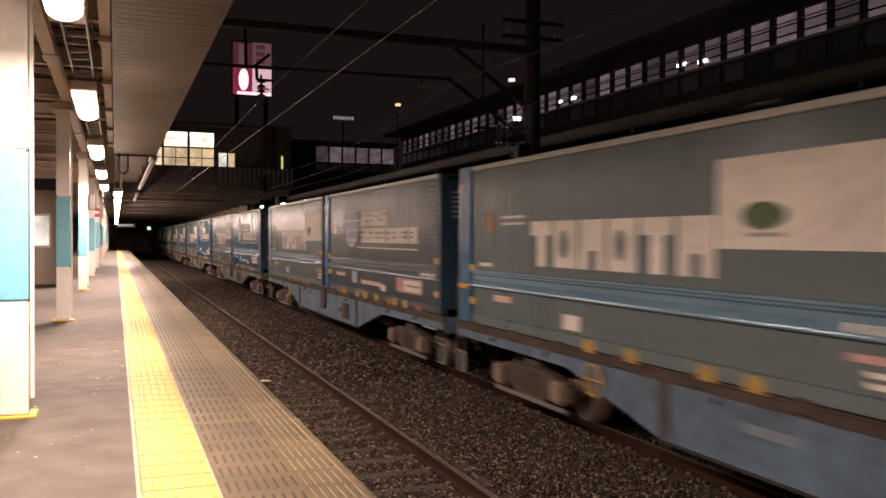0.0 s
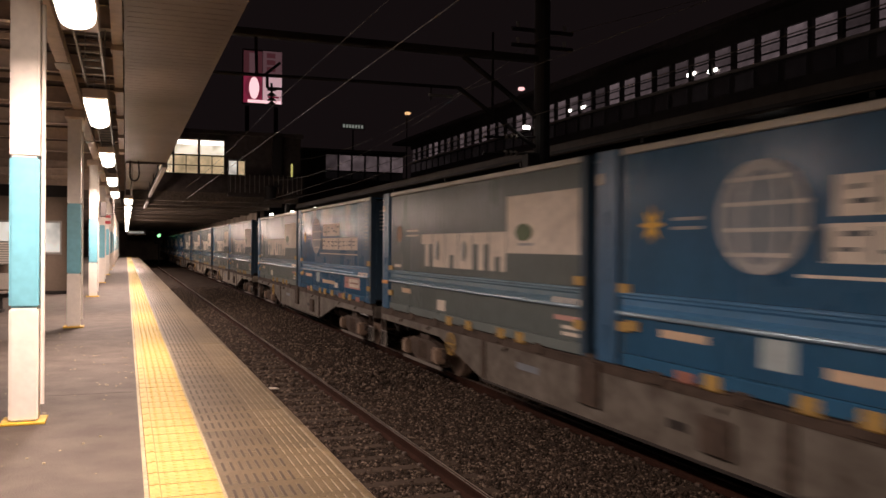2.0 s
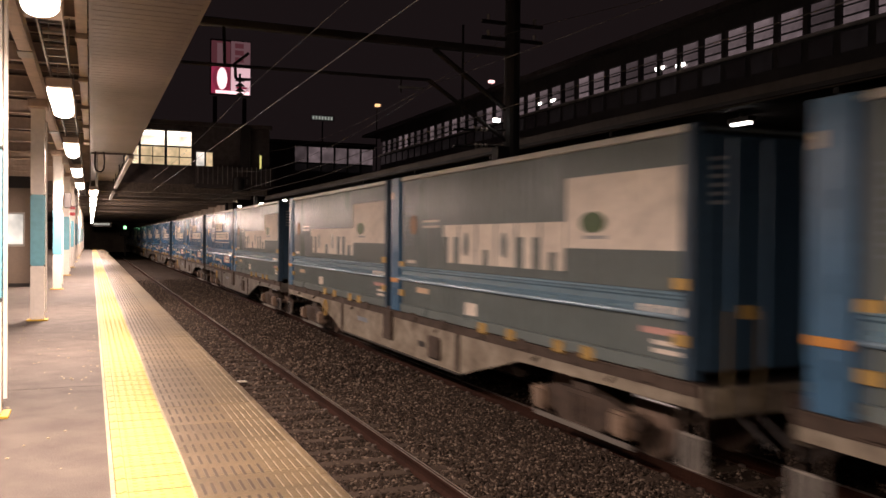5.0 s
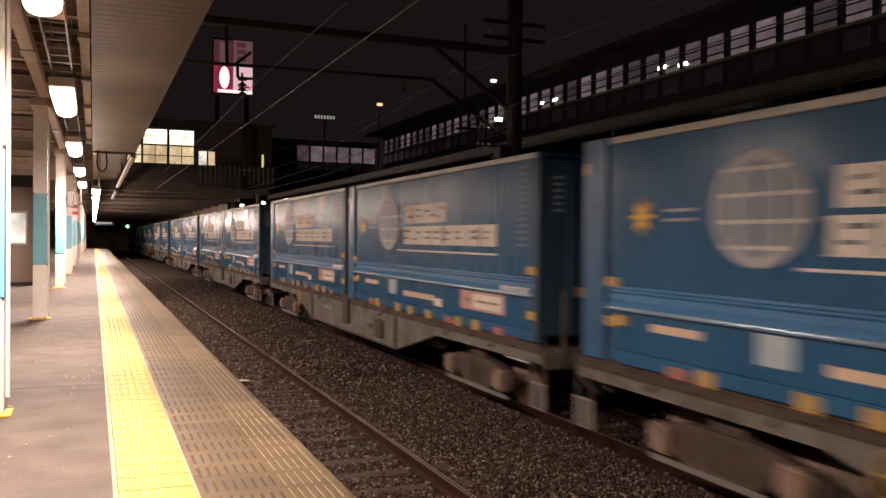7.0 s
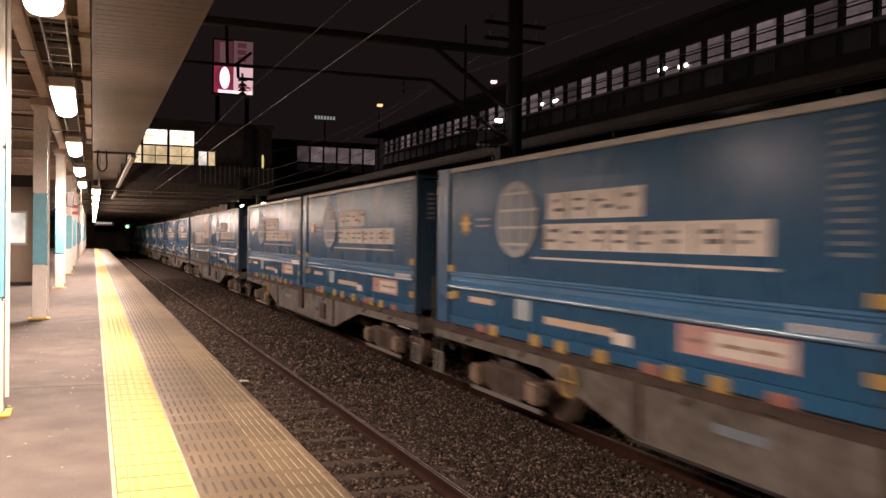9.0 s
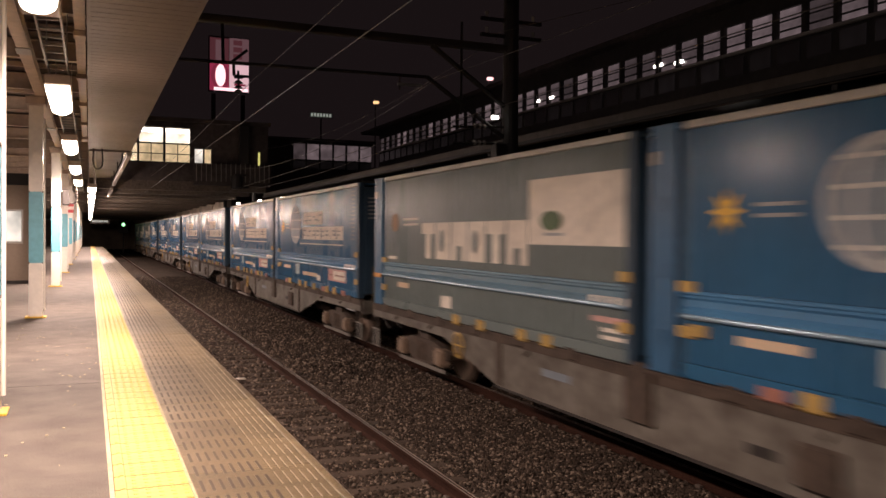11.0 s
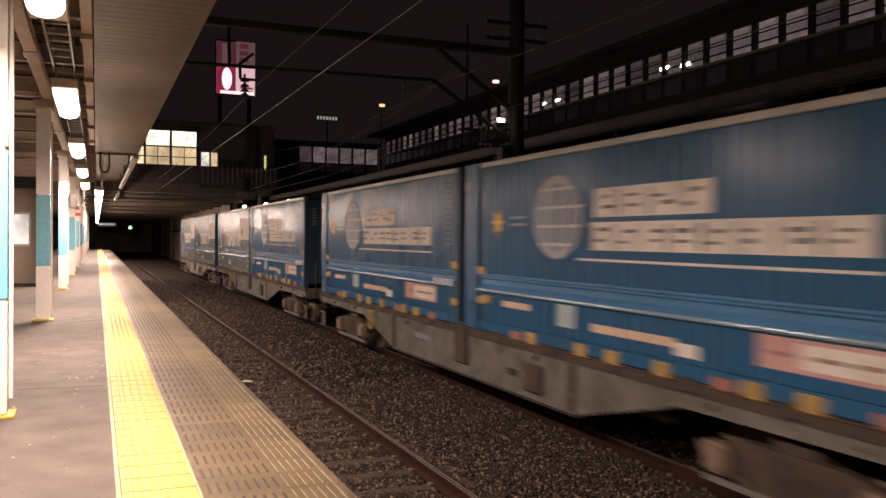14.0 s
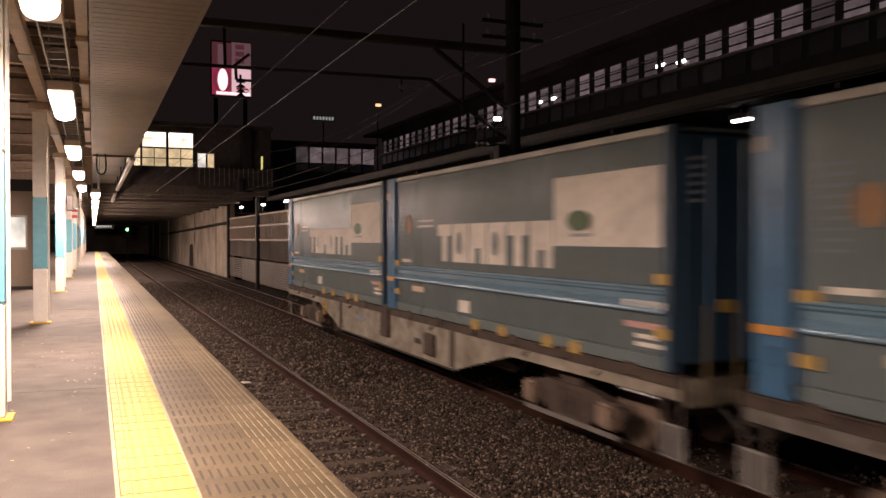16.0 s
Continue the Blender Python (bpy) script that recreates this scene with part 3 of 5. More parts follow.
def build_wagon(paint, label):
    """A container flat wagon; its origin stands on the rail heads at mid-length."""
    root = thing("flat_wagon", 0, 0, 0, label, "freight wagon", "wagons of the train")
    dz = DECK_Z - RAIL_Z
    half = 9.55
    part("deck", boxes((-1.10, 1.10, -half, half, dz - 0.16, dz - 0.05)), DARK_STEEL, root)
    for s in (-1, 1):
        x = s * 1.16
        outline = [(-half, dz - 0.15), (-half, dz - 0.28), (-5.65, dz - 0.31), (-3.6, dz - 0.80), (3.6, dz - 0.80), (5.65, dz - 0.31), (half, dz - 0.28), (half, dz - 0.15)]
        part("side_sill", slabx(bmnew(), outline, x - 0.03, x + 0.03), paint, root, "fish-bellied steel side sill")
        part("sill_lip", boxes((x - 0.045, x + 0.045, -half, half, dz - 0.15, dz - 0.035), (x - 0.065, x + 0.065, -half, half, dz - 0.035, dz - 0.012)), BOGIE_RUST, root, "rusty upper flange of the sill")
        part("belly_lip", boxes((x - 0.05, x + 0.05, -3.6, 3.6, dz - 0.83, dz - 0.80)), DARK_STEEL, root)
        if s < 0:
            for y in (-3.5, 3.5):
                part("stiffener", bevelled(boxes((x - 0.055, x - 0.02, y - 0.07, y + 0.07, dz - 0.78, dz - 0.06)), 0.008), BOGIE_RUST, root)
            part("equipment_box", bevelled(boxes((x - 0.10, x - 0.02, -0.24, 0.24, dz - 0.62, dz - 0.04)), 0.02), BOGIE_RUST, root, "dark brown bracket box under the container gap")
            part("equipment_box", bevelled(boxes((x - 0.09, x - 0.02, -2.75, -2.25, dz - 0.70, dz - 0.30)), 0.03), BOGIE_RUST, root, "rusty brake gear box")
            for k in range(13):
                yb = -8.7 + 1.45 * k
                part("pedestal", bevelled(boxes((x - 0.07, x + 0.03, yb - 0.13, yb + 0.13, dz - 0.13, dz + 0.045)), 0.02), BOGIE_RUST, root, "worn container pedestal")
            part("grab_iron", rod(bmnew(), (x - 0.06, -9.2, dz - 0.30), (x - 0.06, -8.5, dz - 0.30), 0.014, 6), DECAL_PALE, root)
            part("data_panel", boxes((x - 0.036, x - 0.03, 1.5, 2.2, dz - 0.44, dz - 0.34)), GLOBE_GREY, root, "pale stencilled data panel")
            part("sill_slot", boxes((x - 0.034, x - 0.03, -2.0, -1.65, dz - 0.56, dz - 0.46)), DARK_STEEL, root)
            for y in (-8.0, -6.2, -2.6, 2.6, 6.2, 8.0):
                part("rope_hook", rod(bmnew(), (x - 0.02, y, dz - 0.16), (x - 0.10, y, dz - 0.22), 0.02, 6), BOGIE_RUST, root)
            part("brake_wheel", wheel_ring(0.20), YELLOW, root).matrix_basis = pose(x - 0.09, 4.9, dz - 0.36, 0, 90, 0)
            part("air_tank", rod(bmnew(), (-0.75, -4.9, dz - 0.5), (-0.75, -3.3 - 0.9, dz - 0.5), 0.17, 10), BOGIE_RUST, root)
    for sy in (-1, 1):
        y = sy * half
        part("end_sill", bevelled(boxes((-1.15, 1.15, y - 0.05, y + 0.05, dz - 0.34, dz - 0.05)), 0.01), paint, root)
        part("coupler", boxes((-0.12, 0.12, min(y, y + sy * 0.68), max(y, y + sy * 0.68), dz - 0.38, dz - 0.14)), BOGIE_RUST, root)
        for k in range(2):
            part("brake_hose", rod(bmnew(), (-0.45 - 0.25 * k, y, dz - 0.35), (-0.40 - 0.25 * k, y + sy * 0.42, dz - 0.62), 0.025, 6), DARK_STEEL, root)
        step = part("footstep", boxes((-1.20, -1.16, y - sy * 0.15 - 0.19, y - sy * 0.15 + 0.19, dz - 0.90, dz - 0.54)), STEP_GREY, root, "pale ribbed steel footstep plate")
        for k in range(3):
            part("step_rib", boxes((-1.215, -1.20, y - sy * 0.15 - 0.13 + 0.11 * k, y - sy * 0.15 - 0.09 + 0.11 * k, dz - 0.88, dz - 0.56)), DARK_STEEL, step)
        for k in (-0.15, 0.15):
            part("step_hanger", boxes((-1.19, -1.17, y - sy * 0.15 + k - 0.02, y - sy * 0.15 + k + 0.02, dz - 0.54, dz - 0.05)), BOGIE_RUST, step)
        part("ladder_rail", bevelled(boxes((-0.94, -0.91, y + sy * 0.08 - 0.02, y + sy * 0.08 + 0.02, dz - 0.3, dz + 0.72)), 0.005), HANDRAIL, root, "worn yellow end handrail")
        part("ladder_rail", bevelled(boxes((-0.54, -0.51, y + sy * 0.08 - 0.02, y + sy * 0.08 + 0.02, dz - 0.3, dz + 0.72)), 0.005), HANDRAIL, root, "worn yellow end handrail")
        # bogie
        by = sy * 7.05
        bogie = part("bogie", slabx(bmnew(), [(by - 1.30, 0.52), (by - 1.25, 0.40), (by - 0.75, 0.36), (by - 0.42, 0.20), (by + 0.42, 0.20), (by + 0.75, 0.36), (by + 1.25, 0.40), (by + 1.30, 0.52), (by + 0.6, 0.66), (by - 0.6, 0.66)], -1.04, -0.92), BOGIE_RUST, root, "brown cast-steel bogie frame")
        part("bogie_frame", slabx(bmnew(), [(by - 1.30, 0.52), (by - 1.25, 0.40), (by - 0.42, 0.22), (by + 0.42, 0.22), (by + 1.25, 0.40), (by + 1.30, 0.52), (by + 0.6, 0.66), (by - 0.6, 0.66)], 0.92, 1.04), BOGIE_RUST, bogie)
        part("bolster", boxes((-1.0, 1.0, by - 0.25, by + 0.25, 0.42, dz - 0.16)), BOGIE_RUST, bogie)
        for k in (-0.18, 0.0, 0.18):
            part("spring", rod(bmnew(), (-1.0, by + k, 0.28), (-1.0, by + k, 0.60), 0.075, 8), BOGIE_RUST, bogie)
        part("brake_beam", boxes((-1.07, -1.04, by - 1.15, by + 1.15, 0.16, 0.22)), GALVANISED, bogie)
        for wy in (by - 0.95, by + 0.95):
            ws = part("wheelset", wheelset_mesh(), WHEEL_STEEL, root, "steel wheel and axle")
            ws.location = (0, wy, WHEEL_R)
            part("axle_box", bevelled(boxes((-1.14, -0.92, wy - 0.17, wy + 0.17, 0.27, 0.58)), 0.04, 2), HUB_TAN, bogie, "tan axle box")
    return root


def wheel_ring(r):
    bm = bmnew()
    n = 16
    for i in range(n):
        a, b = 2 * math.pi * i / n, 2 * math.pi * (i + 1) / n
        rod(bm, (r * math.cos(a), r * math.sin(a), 0), (r * math.cos(b), r * math.sin(b), 0), 0.016, 5)
    rod(bm, (-r, 0, 0), (r, 0, 0), 0.014, 5)
    rod(bm, (0, -r, 0), (0, r, 0), 0.014, 5)
    return bm


def wheelset_mesh():
    bm = bmnew()
    for s in (-1, 1):
        rod(bm, (s * 0.53, 0, 0), (s * 0.63, 0, 0), 0.43, 24, 0.425)
        rod(bm, (s * 0.50, 0, 0), (s * 0.53, 0, 0), 0.455, 24)
    rod(bm, (-1.0, 0, 0), (1.0, 0, 0), 0.075, 10)
    return bm


# kinds of container from the last wagon forwards: rear, front
LOADS = ["AA", "AB", "BB", "BB", "BB", "AB", "BB", "BB", "BB", "BA", "AA", "AA", "AB", "AB", "AC", "AA"]
blue = build_blue(B_BLUE, B_RIB, "blue corrugated steel freight container with white markings on a flat wagon")
dull = build_blue(C_DULL, C_DULL, "dirty dark grey-blue freight container with pale markings on a flat wagon")
grey = build_grey()
wagon_grey = build_wagon(FRAME_GREY, "grey steel container flat wagon with brown bogies on the rails")
wagon_cream = build_wagon(FRAME_CREAM, "cream-grey steel container flat wagon with brown bogies on the rails")
wagon_blue = build_wagon(FRAME_BLUE, "blue steel container flat wagon with brown bogies on the rails")
KEYED = []
used = set()


def place(proto, y, z):
    m = pose(TRAIN_X, y, z)
    if proto.name not in used:
        used.add(proto.name)
        proto.matrix_basis = m
        ob = proto
    else:
        ob = copy_thing(proto, m)
    KEYED.append((ob, y, z))


# front end of the load of each wagon at the start, from the last wagon forwards
FRONTS = [300.77, 280.75, 259.83, 239.33, 219.00, 198.99, 177.98, 158.06, 137.05, 117.07, 96.68, 76.35, 55.34, 35.47, 14.64, -5.11]
for k, (kinds, front) in enumerate(zip(LOADS, FRONTS), start=1):
    place({"A": grey, "B": blue, "C": dull}[kinds[1]], front + CONT / 2, DECK_Z)
    place({"A": grey, "B": blue, "C": dull}[kinds[0]], front + CONT + INNER + CONT / 2, DECK_Z)
    place(wagon_blue if k >= 15 else wagon_cream if k in (1, 11, 12) else wagon_grey, front + CONT + INNER / 2, RAIL_Z)


# ---- platform surface ----
# yellow tactile tiles, 0.44 m strip: raised bar on the inner side and rows of domes
TILE = 0.30
TX0, TX1 = 0.145, 0.585


def tactile_mesh():
    bm = bmnew()
    bevelled(box(bm, TX0 + 0.002, TX1 - 0.012, 0.005, TILE - 0.005, -0.030, 0.003), 0.002)
    bm2 = bmnew()
    box(bm2, TX0 + 0.035, TX0 + 0.060, 0.012, TILE - 0.012, 0.003, 0.008)
    for i in range(5):
        for j in range(4):
            cx = TX0 + 0.115 + i * 0.071
            cy = 0.0375 + j * 0.075
            top = [bm2.verts.new((cx + 0.011 * math.cos(a), cy + 0.011 * math.sin(a), 0.008)) for a in [math.pi * k / 3 for k in range(6)]]
            low = [bm2.verts.new((cx + 0.018 * math.cos(a), cy + 0.018 * math.sin(a), 0.003)) for a in [math.pi * k / 3 for k in range(6)]]
            bm2.faces.new(top)
            for k in range(6):
                bm2.faces.new((low[k], low[(k + 1) % 6], top[(k + 1) % 6], top[k]))
    me = bpy.data.meshes.new("t")
    bm2.to_mesh(me)
    bm.from_mesh(me)
    bm2.free()
    bpy.data.meshes.remove(me)
    return bm


tile = part("tactile_tile", tactile_mesh(), TACTILE, platform, "yellow tactile paving tile")
tile.location = (0, 0, 0)
for i in range(-20, 280):
    if i:
        alias("tactile_tile", tile, platform, pose(random.uniform(-0.001, 0.001), i * TILE, random.uniform(-0.001, 0.001)))

far_strip = part("tactile_strip", boxes((TX0 + 0.002, TX1 - 0.012, 280 * TILE, 113.6, -0.030, 0.003), (TX0 + 0.002, TX1 - 0.012, Y0, -20 * TILE, -0.030, 0.003)), TACTILE, platform, "yellow tactile strip")
joints = [(TX0 + 0.002, TX1 - 0.012, i * TILE - 0.004, i * TILE + 0.004, -0.02, 0.0042) for i in range(-20, 200)]
joints += [(TX0 + 0.066, TX0 + 0.072, -20 * TILE, 200 * TILE, 0.0, 0.0042)]
tagged(part("tile_joint", boxes(*joints), JOINT, platform, "dark dirty joints between the yellow tiles"), "dark dirty joints between the yellow tiles", kind="stuff")

# grooved concrete slabs between the yellow strip and the edge
SLAB_L = 0.80
SX0, SX1 = TX1 + 0.008, EDGE_X - 0.06


def slab_mesh():
    bm = bmnew()
    bevelled(box(bm, SX0, SX1, 0.004, SLAB_L - 0.004, -0.030, 0.0), 0.003)
    return bm


first_slab = part("edge_slab", slab_mesh(), SLAB, platform, "grooved concrete edge slab")
for i in range(-17, 138):
    if i:
        alias("edge_slab", first_slab, platform, pose(0, i * SLAB_L, random.uniform(-0.0015, 0.0015)))


def dashes(y0, y1, rows, length, step, width, z0, z1, shift):
    vs, fs = [], []
    for r, x in enumerate(rows):
        y = y0 + (r % 2) * shift
        while y < y1:
            x0, x1, a, b = x - width / 2, x + width / 2, y, y + length
            n = len(vs)
            vs += [(x0, a, z0), (x1, a, z0), (x1, b, z0), (x0, b, z0), (x0 + 0.002, a + 0.004, z1), (x1 - 0.002, a + 0.004, z1), (x1 - 0.002, b - 0.004, z1), (x0 + 0.002, b - 0.004, z1)]
            fs += [tuple(n + i for i in f) for f in ((4, 5, 6, 7), (0, 1, 5, 4), (1, 2, 6, 5), (2, 3, 7, 6), (3, 0, 4, 7))]
            y += step
    return vs, fs


def stuff_mesh(name, vs, fs, mat, parent, label):
    me = bpy.data.meshes.new(name)
    me.from_pydata(vs, [], fs)
    me.materials.append(mat)
    ob = new(name, me)
    ob.parent = parent
    return tagged(ob, label, kind="stuff")


rows_x = [SX0 + 0.05 + 0.058 * i for i in range(8)]
v, f = dashes(-13.0, 60.0, rows_x, 0.24, 0.35, 0.022, -0.002, 0.0022, 0.0)
stuff_mesh("slab_ridges", v, f, SLOT, platform, "rows of short dark anti-slip marks")
# outer grooves: their grazing glint is put in as pale raised dashes
v, f = dashes(-13.0, 60.0, [SX0 + 0.52 + 0.054 * i for i in range(6)], 0.27, 0.35, 0.008, 0.0, 0.005, 0.0)
stuff_mesh("groove_glints", v, f, GROOVE_GLINT, platform, "rows of pale raised dashes, the glint of anti-slip grooves put into colour")
nose = part("edge_stone", bevelled(boxes((EDGE_X - 0.056, EDGE_X, 0.003, 0.897, -0.16, 0.002)), 0.006), SLAB, platform, "concrete platform edge stone")
for i in range(-15, 122):
    if i:
        alias("edge_stone", nose, platform, pose(0, i * 0.9, random.uniform(-0.001, 0.001)))
part("inner_line", boxes((0.116, 0.142, Y0, 113.6, -0.004, 0.003)), PALE_LINE, platform, "worn pale painted line")
part("outer_line", boxes((TX1 - 0.010, TX1 + 0.006, Y0, 113.6, -0.030, 0.002)), PALE_LINE, platform, "worn pale painted line")

for y, w in ((-9.0, 0.010), (0.2, 0.008), (9.4, 0.012), (20.0, 0.014), (30.5, 0.012), (41.0, 0.014)):
    part("expansion_joint", boxes((-6.9, 0.10, y - w, y + w, -0.004, 0.0015)), SLOT, platform, "dark sealed expansion joint")
grit = []
for k in range(260):
    gx, gy, gr = random.uniform(-3.2, 0.08), random.uniform(3.0, 16.0), random.uniform(0.004, 0.011)
    grit.append((gx - gr, gx + gr, gy - gr * 1.3, gy + gr * 1.3, 0.0, gr * 0.5))
tagged(part("platform_grit", boxes(*grit), PALE_LINE), "small pale grit scattered on the platform", "grit", kind="stuff")

# ---- canopy columns ----


def column_mesh_parts(root, big):
    w = 0.115
    for name, z0, z1, mat in (("lower_shaft", 0.02, 0.99, COLUMN_WHITE), ("blue_band", 0.99, 2.275, COLUMN_BLUE), ("upper_shaft", 2.275, 4.0, COLUMN_WHITE)):
        part(name, bevelled(boxes((-w, w, -w, w, z0, z1)), 0.018, 2), mat, root)
    part("base_plate", bevelled(boxes((-0.175, 0.175, -0.16, 0.16, 0.0, 0.022)), 0.005), BASE_YELLOW, root, "yellow painted base plate")
    part("conduit", rod(bmnew(), (w + 0.025, -0.02, 0.15), (w + 0.025, -0.02, 3.6), 0.018, 8), COLUMN_WHITE, root)
    part("head_bracket", bevelled(boxes((-0.16, 0.16, -0.35, 0.35, 3.82, 3.96)), 0.01), BEAM_CREAM, root)


COLS = [-9.6, -0.8 - 0.0, 8.1, 17.0, 26.7, 36.0, 45.2, 54.5, 63.8, 73.0, 82.2, 91.5, 101.0]
col = thing("platform_column", -0.81, 8.1, 0, "white steel canopy column with a light-blue band and yellow base plate", "column", "columns along the platform")
column_mesh_parts(col, True)
for y in COLS:
    if y not in (8.1, -0.8):
        copy_thing(col, pose(-0.89, y, 0))
copy_thing(col, pose(-3.9, -0.8, 0))

# ---- canopy roof ----
ridge = bmnew()
n = 0
y = -12.0
while y < 24.2:
    box(ridge, 0.0, 1.0, y, y + 0.10, 3.75, 3.785)
    box(ridge, 0.0, 1.0, y + 0.10, y + 0.20, 3.752, 3.785)
    y += 0.20
structure("ceiling_soffit", ridge, ROOF_SHEET, "brown corrugated metal canopy soffit with fine ribs", "canopy")
structure("ceiling_fascia", boxes((0.985, 1.03, -12, 24.2, 3.748, 3.98), (-0.03, 0.0, -12, 24.2, 3.745, 4.1), (0, 1.0, 24.2, 24.24, 3.70, 3.98)), ROOF_SHEET, "brown metal canopy edge fascia", "canopy")
deck = bmnew()
y = -12.0
while y < 46.0:
    box(deck, -6.9, -0.03, y, y + 0.30, 4.46, 4.48)
    box(deck, -6.9, -0.03, y + 0.30, y + 0.60, 4.42, 4.44)
    y += 0.60
structure("ceiling_deck", deck, ROOF_DARK, "dark ribbed canopy roof deck", "canopy")
structure("ceiling_deep", boxes((-0.03, 1.1, 24.24, 46, 4.30, 4.36)), ROOF_SHEET, "brown roof strip between canopy and hall", "canopy")
structure("ceiling_cover", boxes((-7.0, 1.03, -12.2, 46, 4.5, 4.56)), ROOF_DARK, "canopy roof sheet", "canopy")


def i_beam_x(bm, x0, x1, y, z0, z1, w=0.12):
    box(bm, x0, x1, y - w / 2, y + w / 2, z0, z0 + 0.015)
    box(bm, x0, x1, y - w / 2, y + w / 2, z1 - 0.015, z1)
    box(bm, x0, x1, y - 0.006, y + 0.006, z0 + 0.015, z1 - 0.015)
    return bm


def i_beam_y(bm, x, y0, y1, z0, z1, w=0.14):
    box(bm, x - w / 2, x + w / 2, y0, y1, z0, z0 + 0.016)
    box(bm, x - w / 2, x + w / 2, y0, y1, z1 - 0.016, z1)
    box(bm, x - 0.007, x + 0.007, y0, y1, z0 + 0.016, z1 - 0.016)
    return bm


beam = thing("canopy_beam", 0, 2.0, 0, "cream painted steel cross beam under the canopy roof", "beam", "canopy beams")
part("beam_body", i_beam_x(bmnew(), -6.8, -0.04, 0, 4.12, 4.40), BEAM_CREAM, beam)
for k in range(-4, 15):
    if k:
        copy_thing(beam, pose(0, 2.0 + 3.0 * k, 0))
purlin = thing("purlin", 0, 3.0, 0, "slim cream steel purlin under the roof deck", "purlin", "canopy purlins")
part("purlin_body", boxes((-6.8, -0.04, -0.03, 0.03, 4.34, 4.42)), BEAM_CREAM, purlin)
for k in range(-5, 43):
    if k and k % 3 != 2:
        copy_thing(purlin, pose(0, 3.0 + 1.0 * k, 0))
girder = thing("canopy_girder", -0.81, 0, 0, "cream painted steel girder resting on the columns", "girder")
part("girder_body", i_beam_y(bmnew(), 0, -12, 46, 3.96, 4.12, 0.16), BEAM_CREAM, girder)
for y in (5.0, 12.6, 21.8, 31.0):
    part("splice_plate", bevelled(boxes((-0.10, 0.10, y - 0.2, y + 0.2, 3.94, 3.96)), 0.005), GALVANISED, girder)
edge_beam = thing("edge_channel", -0.10, 0, 0, "cream steel edge channel with bolted cleats", "girder")
part("channel_body", boxes((-0.07, 0.05, -12, 24.2, 3.93, 4.11)), BEAM_CREAM, edge_beam)
for k in range(-4, 8):
    part("cleat", bevelled(boxes((-0.085, 0.06, 2.0 + 3 * k - 0.10, 2.0 + 3 * k + 0.10, 3.86, 3.93)), 0.008), BEAM_CREAM, edge_beam)

# ---- cable ladder and lamps ----
tray = thing("cable_ladder", -0.36, 0, 0, "grey steel cable ladder hung under the canopy", "cable tray")
for x in (-0.11, 0.11):
    part("ladder_side", boxes((x - 0.010, x + 0.010, -12, 46, 3.52, 3.58)), LADDER_GREY, tray)
rung = part("rung", boxes((-0.10, 0.10, -0.012, 0.012, 3.535, 3.555)), LADDER_GREY, tray)
for k in range(-20, 110):
    if k:
        alias("rung", rung, tray, pose(0, 0.4 * k, 0))
for k in range(-3, 15):
    for x in (-0.11, 0.11):
        part("hanger_rod", rod(bmnew(), (x, 2.0 + 3 * k, 3.58), (x, 2.0 + 3 * k, 4.13), 0.007, 6), GALVANISED, tray)


def trough(w, y0, y1, d):
    """A glass trough with a rounded belly and rounded ends, open side up; swollen to imitate bloom."""
    bm = bmnew()
    n = 12
    rings = []
    for a in (0.10, 0.5, 0.8, 0.95, 1.0):
        rings.append((y0 + 0.14 * (1 - math.sqrt(max(0, 1 - (1 - a) ** 2))) , a))
    rings += [(y0 + y1 - y, a) for y, a in reversed(rings)]
    loops = []
    for y, a in rings:
        loops.append([bm.verts.new((w * (0.55 + 0.45 * a) * math.cos(math.pi * i / n), y, 0.012 - d * a * math.sin(math.pi * i / n) ** 0.6)) for i in range(n + 1)])
    for p, q in zip(loops, loops[1:]):
        for i in range(n):
            bm.faces.new((p[i], p[i + 1], q[i + 1], q[i]))
    bm.faces.new(loops[0])
    bm.faces.new(loops[-1][::-1])
    bmesh.ops.recalc_face_normals(bm, faces=list(bm.faces))
    return bm


def lamp_fixture(x, y, z, stem):
    root = thing("ceiling_lamp", x, y, z, "switched-on white platform lamp with a cream metal housing", "lamp", "platform lamps")
    part("housing", bevelled(boxes((-0.15, 0.15, -1.02, 0.87, 0.012, 0.14)), 0.015), BEAM_CREAM, root)
    # rounder and longer than a plain diffuser: the lamp's bloom is put into the shape
    part("diffuser", trough(0.135, -1.0, 0.85, 0.125), LAMP_GLASS, root, "glowing white diffuser, swollen to imitate its bloom")
    part("ballast_cover", bevelled(boxes((-0.15, 0.15, 0.89, 1.40, 0.0, 0.14)), 0.012), BEAM_CREAM, root)
    for yy in (-0.5, 0.5):
        for xx in (-0.11, 0.11):
            part("stem", rod(bmnew(), (xx, yy, 0.13), (xx, yy, stem), 0.012, 6), GALVANISED, root)
    return root


lampo = lamp_fixture(-0.36, 12.2, LAMP_Z, 0.23)
for lx, ly in NEAR_LAMPS:
    if ly != 12.2:
        copy_thing(lampo, pose(lx, ly, LAMP_Z))
deep = lamp_fixture(*DEEP_LAMPS[0], 3.02, 1.29)
for lx, ly in DEEP_LAMPS[1:]:
    copy_thing(deep, pose(lx, ly, 3.02))

